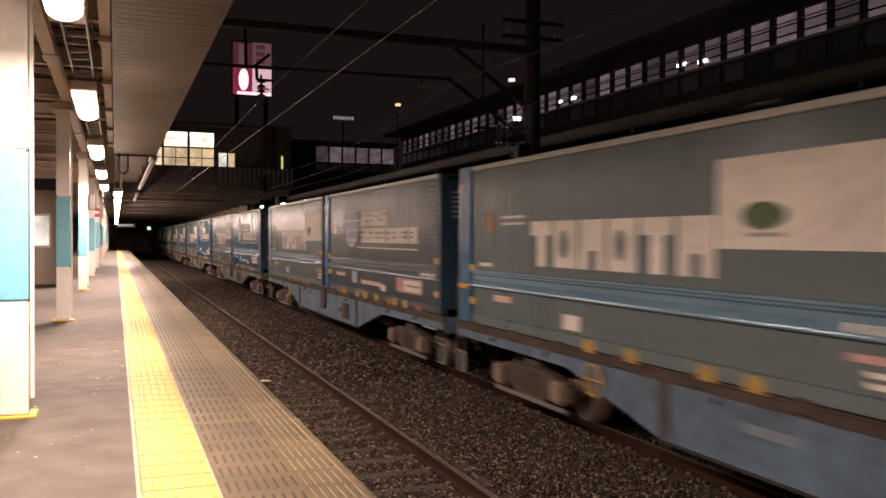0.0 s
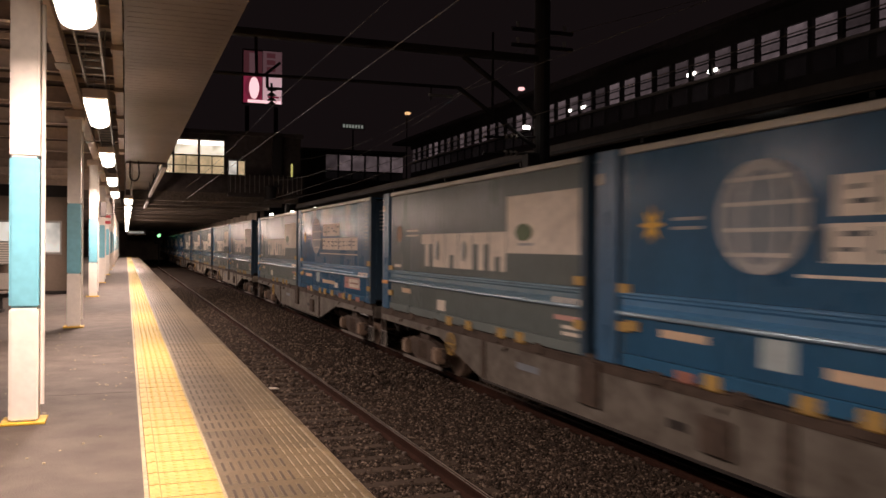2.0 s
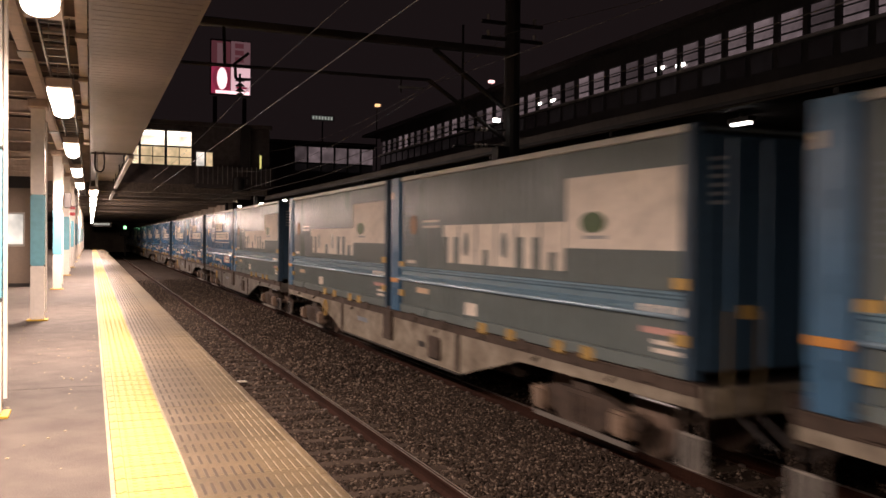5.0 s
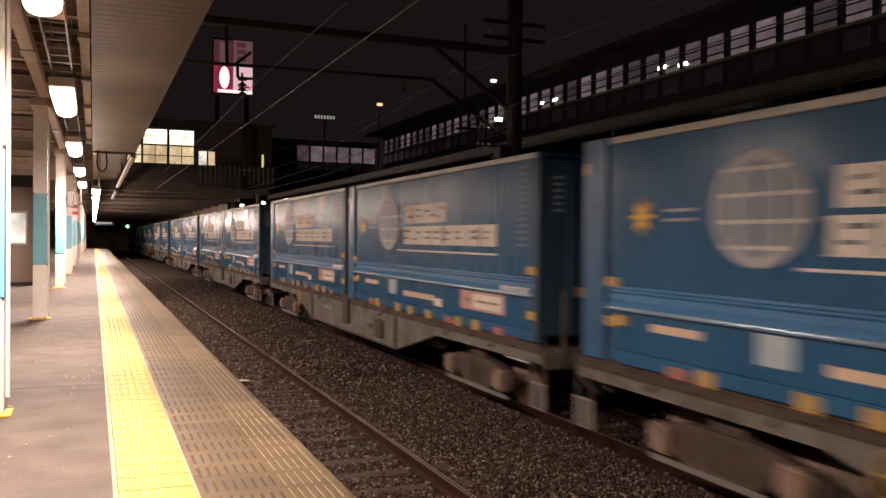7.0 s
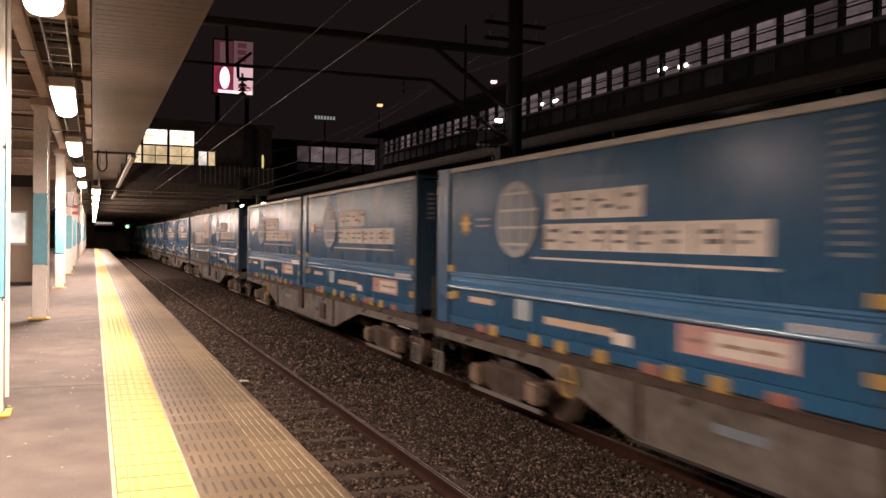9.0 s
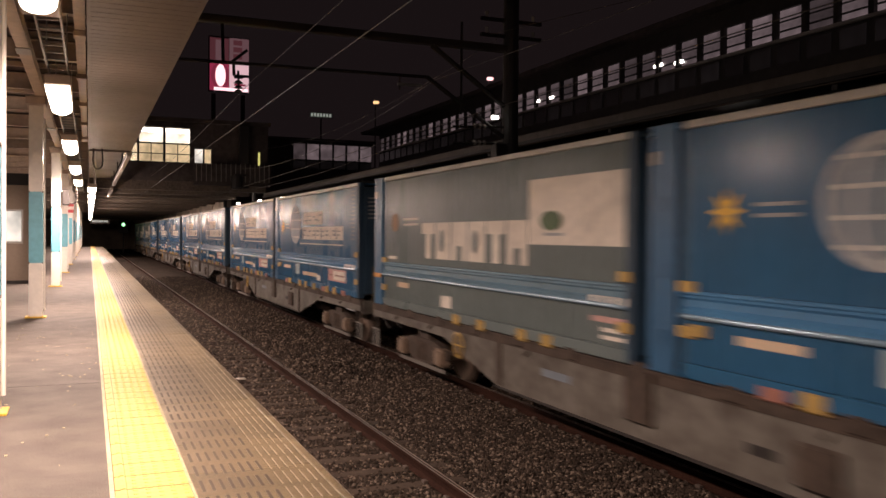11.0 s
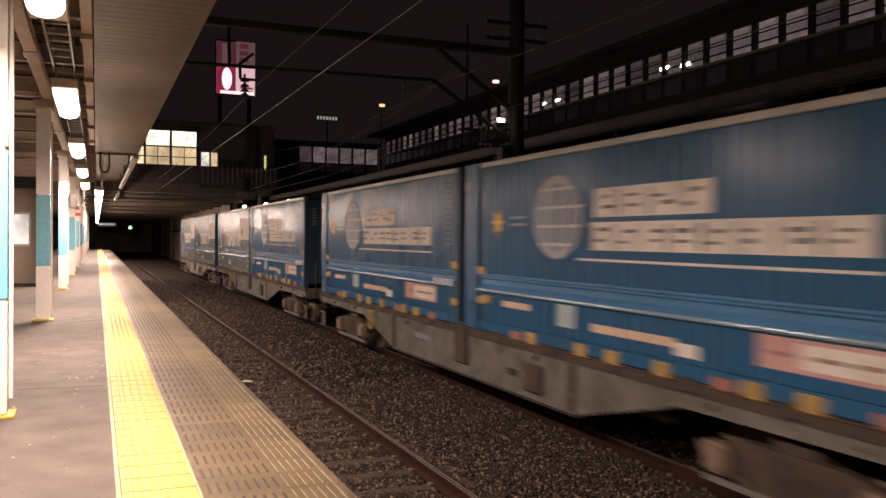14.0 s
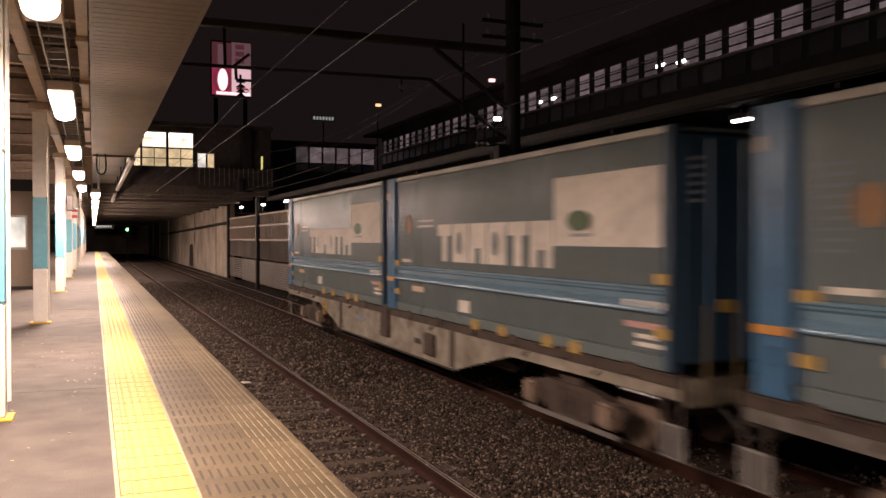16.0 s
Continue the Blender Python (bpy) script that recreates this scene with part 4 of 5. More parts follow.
# ---- waiting room, bench and left side ----
room = thing("waiting_room", -3.6, 30.0, 0, "brown panelled waiting room on the platform with lit windows", "waiting room")
RW = ((-0.62, 0.40), (1.02, 1.74))
part("front_wall", boxes((-3.2, 1.94, -1.70, -1.58, 0, 1.24), (-3.2, 1.94, -1.70, -1.58, 2.20, 2.95), (-3.2, -0.62, -1.70, -1.58, 1.24, 2.20), (0.40, 1.02, -1.70, -1.58, 1.24, 2.20), (1.74, 1.94, -1.70, -1.58, 1.24, 2.20)), ROOM_WALL, room)
for x0, x1 in RW:
    w = part("window", boxes((x0, x1, -1.63, -1.61, 1.24, 2.20)), ROOM_WINDOW, room, "lit frosted window")
    for a, b, c, d in ((x0 - 0.03, x1 + 0.03, 2.17, 2.23), (x0 - 0.03, x1 + 0.03, 1.20, 1.27), (x0 - 0.03, x0 + 0.02, 1.27, 2.17), (x1 - 0.02, x1 + 0.03, 1.27, 2.17)):
        part("frame", boxes((a, b, -1.725, -1.60, c, d)), GALVANISED, w)
part("side_wall", boxes((1.82, 1.94, -1.58, 0.6, 0, 2.95)), ROOM_WALL, room)
part("roof", boxes((-3.3, 2.0, -1.78, 0.7, 2.95, 3.30)), STEEL_BLACK, room)
part("plinth", boxes((-3.2, 1.945, -1.715, -1.70, 0, 0.10)), DARK_STEEL, room)
part("wall_plate", bevelled(boxes((-0.98, -0.78, -1.73, -1.70, 2.36, 2.46)), 0.006), COLUMN_WHITE, room)
louvre = thing("louvred_unit", -3.55, 27.7, 0, "pale slatted ventilation unit standing beside the waiting room", "air conditioner")
part("casing", bevelled(boxes((-0.35, 0.45, 0.03, 0.33, 0.9, 1.60)), 0.015), GALVANISED, louvre)
for x in (-0.33, 0.38):
    part("leg", boxes((x, x + 0.05, 0.05, 0.31, 0, 0.9)), GALVANISED, louvre)
for k in range(9):
    part("slat", boxes((-0.33, 0.43, 0.0, 0.03, 0.95 + 0.07 * k, 0.99 + 0.07 * k)), COLUMN_WHITE, louvre)
screen = thing("glass_screen", -3.5, 21.9, 0, "pale blue glass wind screen in a steel frame", "screen")
GLASS_PALE = material("pale_screen", (0.62, 0.72, 0.78), 0.3, vary=0.08, bump=0)
for k in range(3):
    part("pane", boxes((-0.62 + 0.42 * k, -0.24 + 0.42 * k, -0.01, 0.01, 0.12, 2.02)), GLASS_PALE, screen)
    part("post", boxes((-0.24 + 0.42 * k, -0.20 + 0.42 * k, -0.025, 0.025, 0, 2.06)), GALVANISED, screen)
bench = thing("platform_bench", -2.62, 21.2, 0, "row of pale metal bucket seats on a dark beam", "bench")
for k in range(3):
    x = -0.46 + 0.46 * k
    seat = bmnew()
    prism(seat, [(-0.21, 0.46), (-0.14, 0.42), (0.14, 0.42), (0.21, 0.46), (0.21, 0.49), (0.13, 0.45), (-0.13, 0.45), (-0.21, 0.49)], -0.24, 0.22)
    st = part("seat", seat, SEAT_METAL, bench)
    st.location = (x, 0, 0)
    bk = part("backrest", bevelled(boxes((-0.20, 0.20, 0.10, 0.14, 0.48, 0.86)), 0.02), SEAT_METAL, bench)
    bk.matrix_basis = pose(x, 0.06, 0.03, -10, 0, 0)
part("seat_beam", boxes((-0.75, 0.75, -0.05, 0.05, 0.32, 0.425)), DARK_STEEL, bench)
for x in (-0.55, 0.0, 0.55):
    part("leg", boxes((x - 0.06, x + 0.06, -0.26, 0.26, 0, 0.06), (x - 0.05, x + 0.05, -0.06, 0.06, 0.06, 0.33)), DARK_STEEL, bench)
structure("wall_west", boxes((-7.2, -7.0, Y0, 150, -1.4, 4.5)), DARK_WALL, "dark wall closing the far side of the platform", "wall")

# ---- small fittings on the platform ----
speaker = thing("loudspeaker", -0.62, 26.6, 2.55, "dark loudspeaker box mounted on a column", "loudspeaker")
part("cabinet", bevelled(boxes((-0.09, 0.09, -0.12, 0.12, -0.22, 0.22)), 0.02), DARK_STEEL, speaker)
part("bracket", boxes((-0.10, -0.08, -0.03, 0.03, -0.05, 0.05)), GALVANISED, speaker)
cctv = thing("curved_cable", -0.42, 31.9, 2.60, "dark drooping cable hung from the canopy", "cable")
bm = bmnew()
pts = [(0.0, 0.0, 0.74), (0.02, 0.0, 0.2), (0.0, 0.0, 0.0), (-0.12, 0.0, -0.06), (-0.30, 0.0, 0.0)]
for a, b in zip(pts, pts[1:]):
    rod(bm, a, b, 0.022, 6)
part("cable_run", bm, DARK_STEEL, cctv)
post = thing("column_marker", -0.66, 35.85, 2.2, "red and white striped marker fixed to a column", "marker")
for k in range(5):
    part("stripe", bevelled(boxes((-0.10, 0.10, -0.03, 0.03, 0.12 * k, 0.12 * k + 0.12)), 0.004), RED_PAINT if k % 2 else COLUMN_WHITE, post)
loop = thing("cable_loop", 0.20, 23.9, 3.35, "dark cable loop hanging from the soffit", "cable")
bm = bmnew()
for i in range(10):
    a, b = math.pi * (0.9 + 1.2 * i / 10), math.pi * (0.9 + 1.2 * (i + 1) / 10)
    rod(bm, (0.11 * math.cos(a), 0, 0.14 * math.sin(a)), (0.11 * math.cos(b), 0, 0.14 * math.sin(b)), 0.02, 6)
rod(bm, (-0.12, 0, 0.05), (-0.10, 0, 0.41), 0.02, 6)
rod(bm, (0.12, 0, 0.05), (0.10, 0, 0.41), 0.02, 6)
part("cable_run", bm, DARK_STEEL, loop)
litter = tagged(part("litter", bevelled(boxes((-0.09, 0.09, -0.05, 0.05, 0, 0.02)), 0.004), WHITE_LINE), "small crumpled white paper lying on the ballast", "litter")
litter.matrix_basis = pose(2.62, 16.0, RAIL_Z - 0.12, 4, 6, 30)

# ---- station building over the tracks ----
BY = 46.0
hall = thing("station_bridge", 0, BY, 0, "dark concrete station hall built over the tracks with lit windows", "station building")
under = bmnew()
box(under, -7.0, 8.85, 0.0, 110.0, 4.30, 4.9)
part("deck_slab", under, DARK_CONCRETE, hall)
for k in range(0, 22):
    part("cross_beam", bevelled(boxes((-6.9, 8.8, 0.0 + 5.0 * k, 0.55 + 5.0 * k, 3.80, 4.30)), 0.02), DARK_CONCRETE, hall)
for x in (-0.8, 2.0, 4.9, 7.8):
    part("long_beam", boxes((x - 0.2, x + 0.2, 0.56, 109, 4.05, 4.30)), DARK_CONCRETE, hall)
for d in ((-7.0, 1.55, 4.9, 7.35), (1.55, 8.9, 4.9, 5.25), (1.55, 8.9, 7.05, 7.35), (4.86, 5.05, 5.25, 7.05), (5.95, 8.9, 5.25, 7.05), (5.05, 5.95, 6.05, 7.05)):
    part("front_wall", boxes((d[0], d[1], 0.0, 0.25, d[2], d[3])), DARK_WALL, hall)
part("deck_fascia", boxes((-7.0, 8.85, -0.03, -0.004, 4.28, 4.9)), DARK_WALL, hall)
part("parapet", boxes((5.0, 9.0, -0.5, -0.42, 4.1, 5.2), (5.0, 9.0, -0.42, 0.0, 4.1, 4.2)), DARK_WALL, hall)
for k in range(16):
    part("baluster", boxes((5.1 + 0.25 * k, 5.13 + 0.25 * k, -0.54, -0.5, 4.3, 5.25)), LADDER_GREY, hall)
for i, (x0, x1) in enumerate(((1.58, 2.24), (2.34, 3.50), (3.62, 4.84))):
    w = part("window", boxes((x0, x1, 0.14, 0.16, 6.20 if i else 5.28, 7.02 if i else 6.2)), WINDOW_LIT, hall, "bright upper window pane")
    part("pane", boxes((x0, x1, 0.14, 0.16, 5.28, 6.18)), WINDOW_WARM, w, "warm lit interior pane")
    part("frame", boxes((x0 - 0.05, x0, -0.02, 0.14, 5.25, 7.05), (x1, x1 + 0.05, -0.02, 0.14, 5.25, 7.05), (x0, x1, 0.02, 0.13, 6.18, 6.25), (x0, x1, 0.03, 0.13, 5.66, 5.70)), DARK_STEEL, w)
    part("glazing_bar", boxes(((x0 + x1) / 2 - 0.02, (x0 + x1) / 2 + 0.02, 0.05, 0.13, 5.28, 6.18)), DARK_STEEL, w)
    if i:
        part("ceiling_glow", boxes((x0 + 0.05, x1 - 0.05, 0.10, 0.12, 6.78, 6.98)), LAMP_WHITE, w, "bright ceiling light seen through the glass")
w = part("window", boxes((5.10, 5.50, 0.14, 0.16, 5.28, 6.0)), ROOM_WINDOW, hall, "small lit side window")
part("pane", boxes((5.58, 5.92, 0.14, 0.16, 5.28, 6.0)), WINDOW_WARM, w)
part("frame", boxes((5.50, 5.58, 0.0, 0.16, 5.25, 6.05)), DARK_STEEL, w)
column = part("facade_column", bevelled(boxes((7.32, 7.83, -0.42, -0.04, 4.0, 7.34)), 0.03), STEEL_BLACK, hall, "dark column on the front of the hall")
part("switch_drum", rod(bmnew(), (7.15, -0.60, 3.95), (7.15, -0.60, 4.62), 0.30, 14), STEEL_BLACK, column)
part("drum_bracket", boxes((7.05, 7.70, -0.64, -0.40, 4.62, 4.72)), STEEL_BLACK, column)
part("slit_window", boxes((8.37, 8.47, -0.03, -0.008, 5.12, 5.95)), glow("slit_light", (0.9, 0.8, 0.25), 0.8), hall, "narrow yellowish lit window")
structure("roof_hall", boxes((-7.2, 9.0, BY - 0.2, BY + 110, 7.35, 7.55)), DARK_WALL, "dark flat roof of the station hall", "roof")
for y0, y1, z in ((24.6, 40.5, 3.72), (43.5, 52.0, 3.66)):
    strut = thing("edge_pipe", 1.0, y0, z, "pale painted pipe hung along the edge of the roof", "pipe", "roof edge pipes")
    part("pipe_body", bevelled(boxes((-0.07, 0.07, 0, y1 - y0, -0.07, 0.07)), 0.02), LADDER_GREY, strut)
    for k in range(4):
        part("hanger", boxes((-0.02, 0.02, 0.3 + k * (y1 - y0 - 0.6) / 3, 0.36 + k * (y1 - y0 - 0.6) / 3, 0.06, 4.31 - z)), DARK_STEEL, strut)

# end wall of the tunnel and far lights
# pale colour adds bounce and stands in for glare veiling the dark tunnel
structure("wall_tunnel_end", boxes((-7, 9.3, 156, 156.4, -1.5, 4.3)), CONCRETE, "pale concrete end of the covered tracks, lifting the darkness there", "wall")
sig = thing("railway_signal", 4.35, 125, 0, "green railway signal glowing in the dark tunnel", "signal")
part("lens", rod(bmnew(), (0, -0.05, 2.75), (0, 0.0, 2.75), 0.24, 12), LAMP_GREEN, sig)
part("housing", bevelled(boxes((-0.6, 0.6, 0, 0.3, 1.6, 3.4)), 0.05), DARK_STEEL, sig)
part("mast", boxes((-0.08, 0.08, 0.05, 0.2, RAIL_Z - 0.3, 1.6)), DARK_STEEL, sig)
board = thing("departure_board", 1.1, 100.0, 2.75, "dark hanging sign with faint glowing unreadable marks", "sign")
part("panel", bevelled(boxes((-1.0, 1.0, 0, 0.15, -0.2, 0.35)), 0.02), DARK_STEEL, board)
for k in range(7):
    part("text_bar", boxes((-0.85 + 0.24 * k, -0.66 + 0.24 * k, -0.012, 0, -0.02, 0.20)), SIGN_FAINT, board)
part("hanger", boxes((-0.7, -0.66, 0.05, 0.1, 0.35, 1.56), (0.66, 0.7, 0.05, 0.1, 0.35, 1.56)), DARK_STEEL, board)

# ---- wall beyond the tracks ----
wr = bmnew()
box(wr, 8.9, 9.3, 61.4, 156, RAIL_Z - 0.4, 4.35)
wall_e = structure("wall_east", wr, CONCRETE, "stained beige concrete retaining wall beyond the tracks", "wall")
part("coping", boxes((8.84, 9.3, 61.4, 100, 4.35, 4.5)), CONCRETE, wall_e)
for k in range(6):
    part("pilaster", bevelled(boxes((8.80, 8.9, 68 + 15 * k, 68.6 + 15 * k, RAIL_Z - 0.35, 4.2)), 0.01), CONCRETE, wall_e)
niche = bmnew()
slabx(niche, [(-1.9, -1.2), (1.9, -1.2), (1.9, 0.55), (1.3, 0.9), (0, 1.02), (-1.3, 0.9), (-1.9, 0.55)], 8.86, 8.895)
nob = part("refuge_niche", niche, DARK_STEEL, wall_e, "dark arched refuge opening")
nob.location = (0, 85.8, 0.0)
part("wall_cable", rod(bmnew(), (8.78, 61, 2.70), (8.78, 125, 2.08), 0.06, 6), DARK_STEEL, wall_e)
part("wall_cable", rod(bmnew(), (8.78, 61, 2.58), (8.78, 110, 2.10), 0.05, 6), DARK_STEEL, wall_e)

fence = thing("steel_screen_fence", 8.9, 41, 0, "weathered steel lattice screen fence beyond the tracks", "fence")
for y0 in (8.5, 20.0):
    part("post", bevelled(boxes((-0.20, 0.02, y0 - 0.16, y0 + 0.16, RAIL_Z - 0.4, 3.95)), 0.02), DARK_STEEL, fence, "thick dark steel post")
for z in (1.40, 2.22, 2.86):
    part("rail_bar", boxes((-0.05, 0.05, -6, 20, z, z + 0.09)), BEAM_CREAM, fence)
for k in range(64):
    part("upright", boxes((-0.03, 0.03, -6 + 0.41 * k, -5.93 + 0.41 * k, 1.49, 2.90)), BEAM_CREAM, fence)
for k in range(32):
    part("board", boxes((0.0, 0.04, -6 + 0.82 * k, -5.24 + 0.82 * k, 0.35, 1.38)), DARK_CONCRETE, fence)
for k in range(11):
    part("slat", boxes((-0.03, 0.03, -6, 20, RAIL_Z + 0.0 + 0.12 * k, RAIL_Z + 0.07 + 0.12 * k)), LADDER_GREY, fence)
structure("wall_behind_fence", boxes((9.8, 10.1, 34, 61.4, RAIL_Z - 0.4, 3.0)), CONCRETE, "plain concrete wall behind the screen fence", "wall")
FENCE_LAMP = glow("fence_lamp", (1.0, 0.90, 0.80), 14.0)
for y, z in ((42.2, 3.15), (48.5, 3.2), (56.0, 3.3)):
    l = thing("wall_lamp", 8.93, y, z + 0.25, "small bright white lamp above the fence", "lamp", "lamps above the fence")
    part("tube", boxes((-0.05, 0.05, -0.32, 0.32, -0.05, 0.05)), FENCE_LAMP, l)
    part("bracket", boxes((-0.03, 0.03, -0.03, 0.03, -0.62, -0.06)), DARK_STEEL, l)

# ---- elevated passage with windows beyond the train ----
PX = 21.0
FASCIA_BROWN = material("fascia_brown", (0.10, 0.075, 0.055), 0.6, vary=0.2, grain=6, stain=0.6, bump=0.05)
WINDOW_FAINT = glow("faint_window", (0.5, 0.4, 0.42), 0.010, random=0.8)
passage = thing("elevated_passage", PX, 0, 0, "long dark elevated passage with dimly lit windows", "building")
P0, P1, PW = 8.0, 63.5, 1.26
part("lower_wall", boxes((0, 0.3, P0, P1, 5.6, 8.12)), PASSAGE_WALL, passage)
part("upper_wall", boxes((0, 0.3, P0, P1, 9.10, 9.75)), PASSAGE_WALL, passage)
part("eave", boxes((-0.6, 4.3, P0, P1 + 3, 9.75, 9.95)), DARK_WALL, passage)
part("sill", boxes((-0.12, 0.0, P0, P1, 8.02, 8.12)), GALVANISED, passage)
part("floor_edge", boxes((-0.5, 4.0, P0, P1, 5.3, 5.6)), DARK_WALL, passage)
part("back_wall", boxes((4.0, 4.3, P0, P1 + 3, 5.3, 9.75)), PASSAGE_WALL, passage)
wn = int((P1 - P0) / PW)
pane = part("window", boxes((0.12, 0.14, 0.10, PW - 0.10, 8.12, 9.10)), WINDOW_DIM, passage, "dimly lit window")
pane.location = (0, P0, 0)
bar = part("mullion", boxes((-0.03, 0.30, -0.10, 0.10, 8.12, 9.10)), DARK_STEEL, passage)
bar.location = (0, P0, 0)
tr_ = part("transom", boxes((0.06, 0.115, 0.10, PW - 0.10, 8.70, 8.74), (0.06, 0.115, 0.10, PW - 0.10, 8.38, 8.43)), DARK_STEEL, passage)
tr_.location = (0, P0, 0)
pan = part("lower_panel", boxes((-0.03, 0.0, 0.15, PW - 0.15, 7.30, 7.92)), WINDOW_FAINT, passage, "faint lower pane")
pan.location = (0, P0, 0)
for k in range(1, wn):
    m = pose(0, P0 + PW * k, 0)
    alias("window", pane, passage, m)
    alias("mullion", bar, passage, m)
    alias("transom", tr_, passage, m)
    alias("lower_panel", pan, passage, m)
for y, dz in ((28.2, -0.12), (26.9, -0.22), (38.2, -0.12), (36.8, -0.14), (17.2, 0.2)):
    part("interior_lamp", bevelled(boxes((0.04, 0.10, y - 0.28, y + 0.28, 8.52 + dz, 8.66 + dz)), 0.02), LAMP_WHITE, passage, "bright lamp behind the glass")
for k in range(7):
    part("support_post", boxes((0.2, 0.6, 10 + 8.5 * k, 10.4 + 8.5 * k, RAIL_Z - 0.4, 5.3)), DARK_WALL, passage)

cross = thing("passage_wing", 0, 66, 0, "dark wing of the elevated passage with dim windows", "building")
part("lower_wall", boxes((9.0, 21.3, 0, 0.3, 5.0, 6.8)), PASSAGE_WALL, cross)
part("upper_wall", boxes((9.0, 21.3, 0, 0.3, 8.75, 9.0)), PASSAGE_WALL, cross)
part("blank_wall", boxes((9.0, 14.64, 0, 0.3, 6.8, 8.75)), PASSAGE_WALL, cross)
part("roof", boxes((8.8, 21.3, -0.5, 4, 9.0, 9.15)), DARK_WALL, cross)
for k in range(6):
    x = 14.7 + 1.09 * k
    w = part("window", boxes((x + 0.06, x + 1.03, 0.12, 0.14, 7.52, 8.75)), WINDOW_DIM, cross, "dimly lit window")
    part("pane", boxes((x + 0.06, x + 1.03, 0.12, 0.14, 6.85, 7.40)), WINDOW_FAINT, w, "faint lower pane")
    part("frame", boxes((x - 0.06, x + 0.06, -0.04, 0.3, 6.8, 8.75)), DARK_STEEL, w)
    part("transom", boxes((x + 0.06, x + 1.03, 0.0, 0.11, 7.40, 7.52)), DARK_STEEL, w)
    part("bracket", rod(bmnew(), (x, -0.05, 8.70), (x, -0.45, 9.0), 0.03, 6), DARK_STEEL, w)
part("wing_edge", boxes((9.0, 21.3, -0.4, 0.0, 4.7, 5.0)), DARK_WALL, cross)

tower = thing("dark_tower", 0, 70, 0, "dark unlit building block behind the tracks", "building")
part("block", boxes((9.2, 13.0, -2.0, 12.0, 4.9, 9.6)), DARK_WALL, tower)

# ---- illuminated sign on a mast ----
sign = thing("illuminated_sign", 13.3, 90, 0, "pink illuminated rooftop sign with white glowing panels", "sign")
part("frame", bevelled(boxes((-2.0, 2.1, 0.0, 0.6, 16.3, 22.0)), 0.05), DARK_STEEL, sign)
part("panel", boxes((-1.92, 0.0, -0.06, 0.0, 19.3, 21.8)), SIGN_DIM, sign, "dim upper pink panel")
part("panel", boxes((0.06, 2.04, -0.06, 0.0, 19.3, 21.9)), SIGN_ROSE, sign, "dim rose panel with lettering")
part("panel", boxes((-1.92, 0.0, -0.06, 0.0, 16.4, 19.25)), SIGN_PINK, sign, "pink glowing panel")
part("panel", boxes((0.06, 2.04, -0.06, 0.0, 16.4, 19.25)), SIGN_PALE, sign, "pale pink glowing panel")


def oval(name, cx, cz, rx, rz, y, mat, label):
    bm = bmnew()
    ring = [bm.verts.new((cx + rx * math.cos(2 * math.pi * i / 24), y, cz + rz * math.sin(2 * math.pi * i / 24))) for i in range(24)]
    bm.faces.new(ring[::-1])
    return part(name, bm, mat, sign, label)


oval("oval_ring", -0.88, 17.95, 0.92, 1.30, -0.08, SIGN_RED, "deep pink ring")
oval("oval_mark", -0.84, 17.95, 0.52, 1.15, -0.10, SIGN_WHITE, "white glowing oval")
part("white_block", boxes((-1.5, 1.95, -0.10, -0.07, 16.4, 16.72)), SIGN_WHITE, sign, "white glowing strip")
part("pale_mark", boxes((-1.35, -0.55, -0.10, -0.07, 19.5, 21.6)), SIGN_ROSE, sign, "pale tapering mark")
for k in range(3):
    part("letter_bar", boxes((0.45, 1.35, -0.10, -0.07, 19.75 + 0.72 * k, 20.25 + 0.72 * k)), SIGN_DIM, sign)
for k in range(2):
    part("letter_bar", boxes((0.55, 1.75, -0.10, -0.07, 17.0 + 0.95 * k, 17.2 + 0.95 * k)), SIGN_RED, sign)
for x in (-1.5, 1.5):
    part("mast", boxes((x - 0.2, x + 0.2, 0.1, 0.5, 9.0, 16.1)), DARK_STEEL, sign)
tall = thing("dark_building", 0, 0, 0, "black unlit building under the rooftop sign", "building")
part("block", boxes((9.4, 40.0, 89.0, 110.0, RAIL_Z - 0.4, 9.0)), DARK_WALL, tall)

# ---- overhead line ----
PY, POLE_X = 16.9, 8.65
pole = thing("catenary_pole", POLE_X, PY, RAIL_Z - 0.36, "dark steel overhead-line pole beyond the tracks", "pole")
part("shaft", rod(bmnew(), (0, 0, 0), (0, 0, 9.2), 0.19, 14, 0.17), STEEL_BLACK, pole)
part("base", rod(bmnew(), (0, 0, 0.0), (0, 0, 0.5), 0.32, 14), CONCRETE, pole)
top = -RAIL_Z + 0.36
for dz_ in (6.30, 5.95):
    part("cross_arm", boxes((-0.75, 0.75, -0.04, 0.04, top + dz_, top + dz_ + 0.07)), STEEL_BLACK, pole)
    for x in (-0.6, 0.55):
        part("insulator", rod(bmnew(), (x, 0, top + dz_ + 0.07), (x, 0, top + dz_ + 0.2), 0.04, 8), GALVANISED, pole)
part("beam", bevelled(boxes((-8.8, 0.1, -0.10, 0.10, top + 5.63, top + 5.78)), 0.02), DARK_STEEL, pole, "portal beam over the tracks")
part("knee_brace", rod(bmnew(), (-1.9, 0, top + 5.63), (-0.1, 0, top + 4.4), 0.06, 8), STEEL_BLACK, pole)
part("bracket_tube", rod(bmnew(), (-7.4, 0, top + 4.87), (-2.0, 0, top + 4.94), 0.035, 8), STEEL_BLACK, pole)
part("hanger_tube", rod(bmnew(), (-6.26, 0, top + 4.87), (-6.28, 0, top + 5.63), 0.032, 8), STEEL_BLACK, pole)
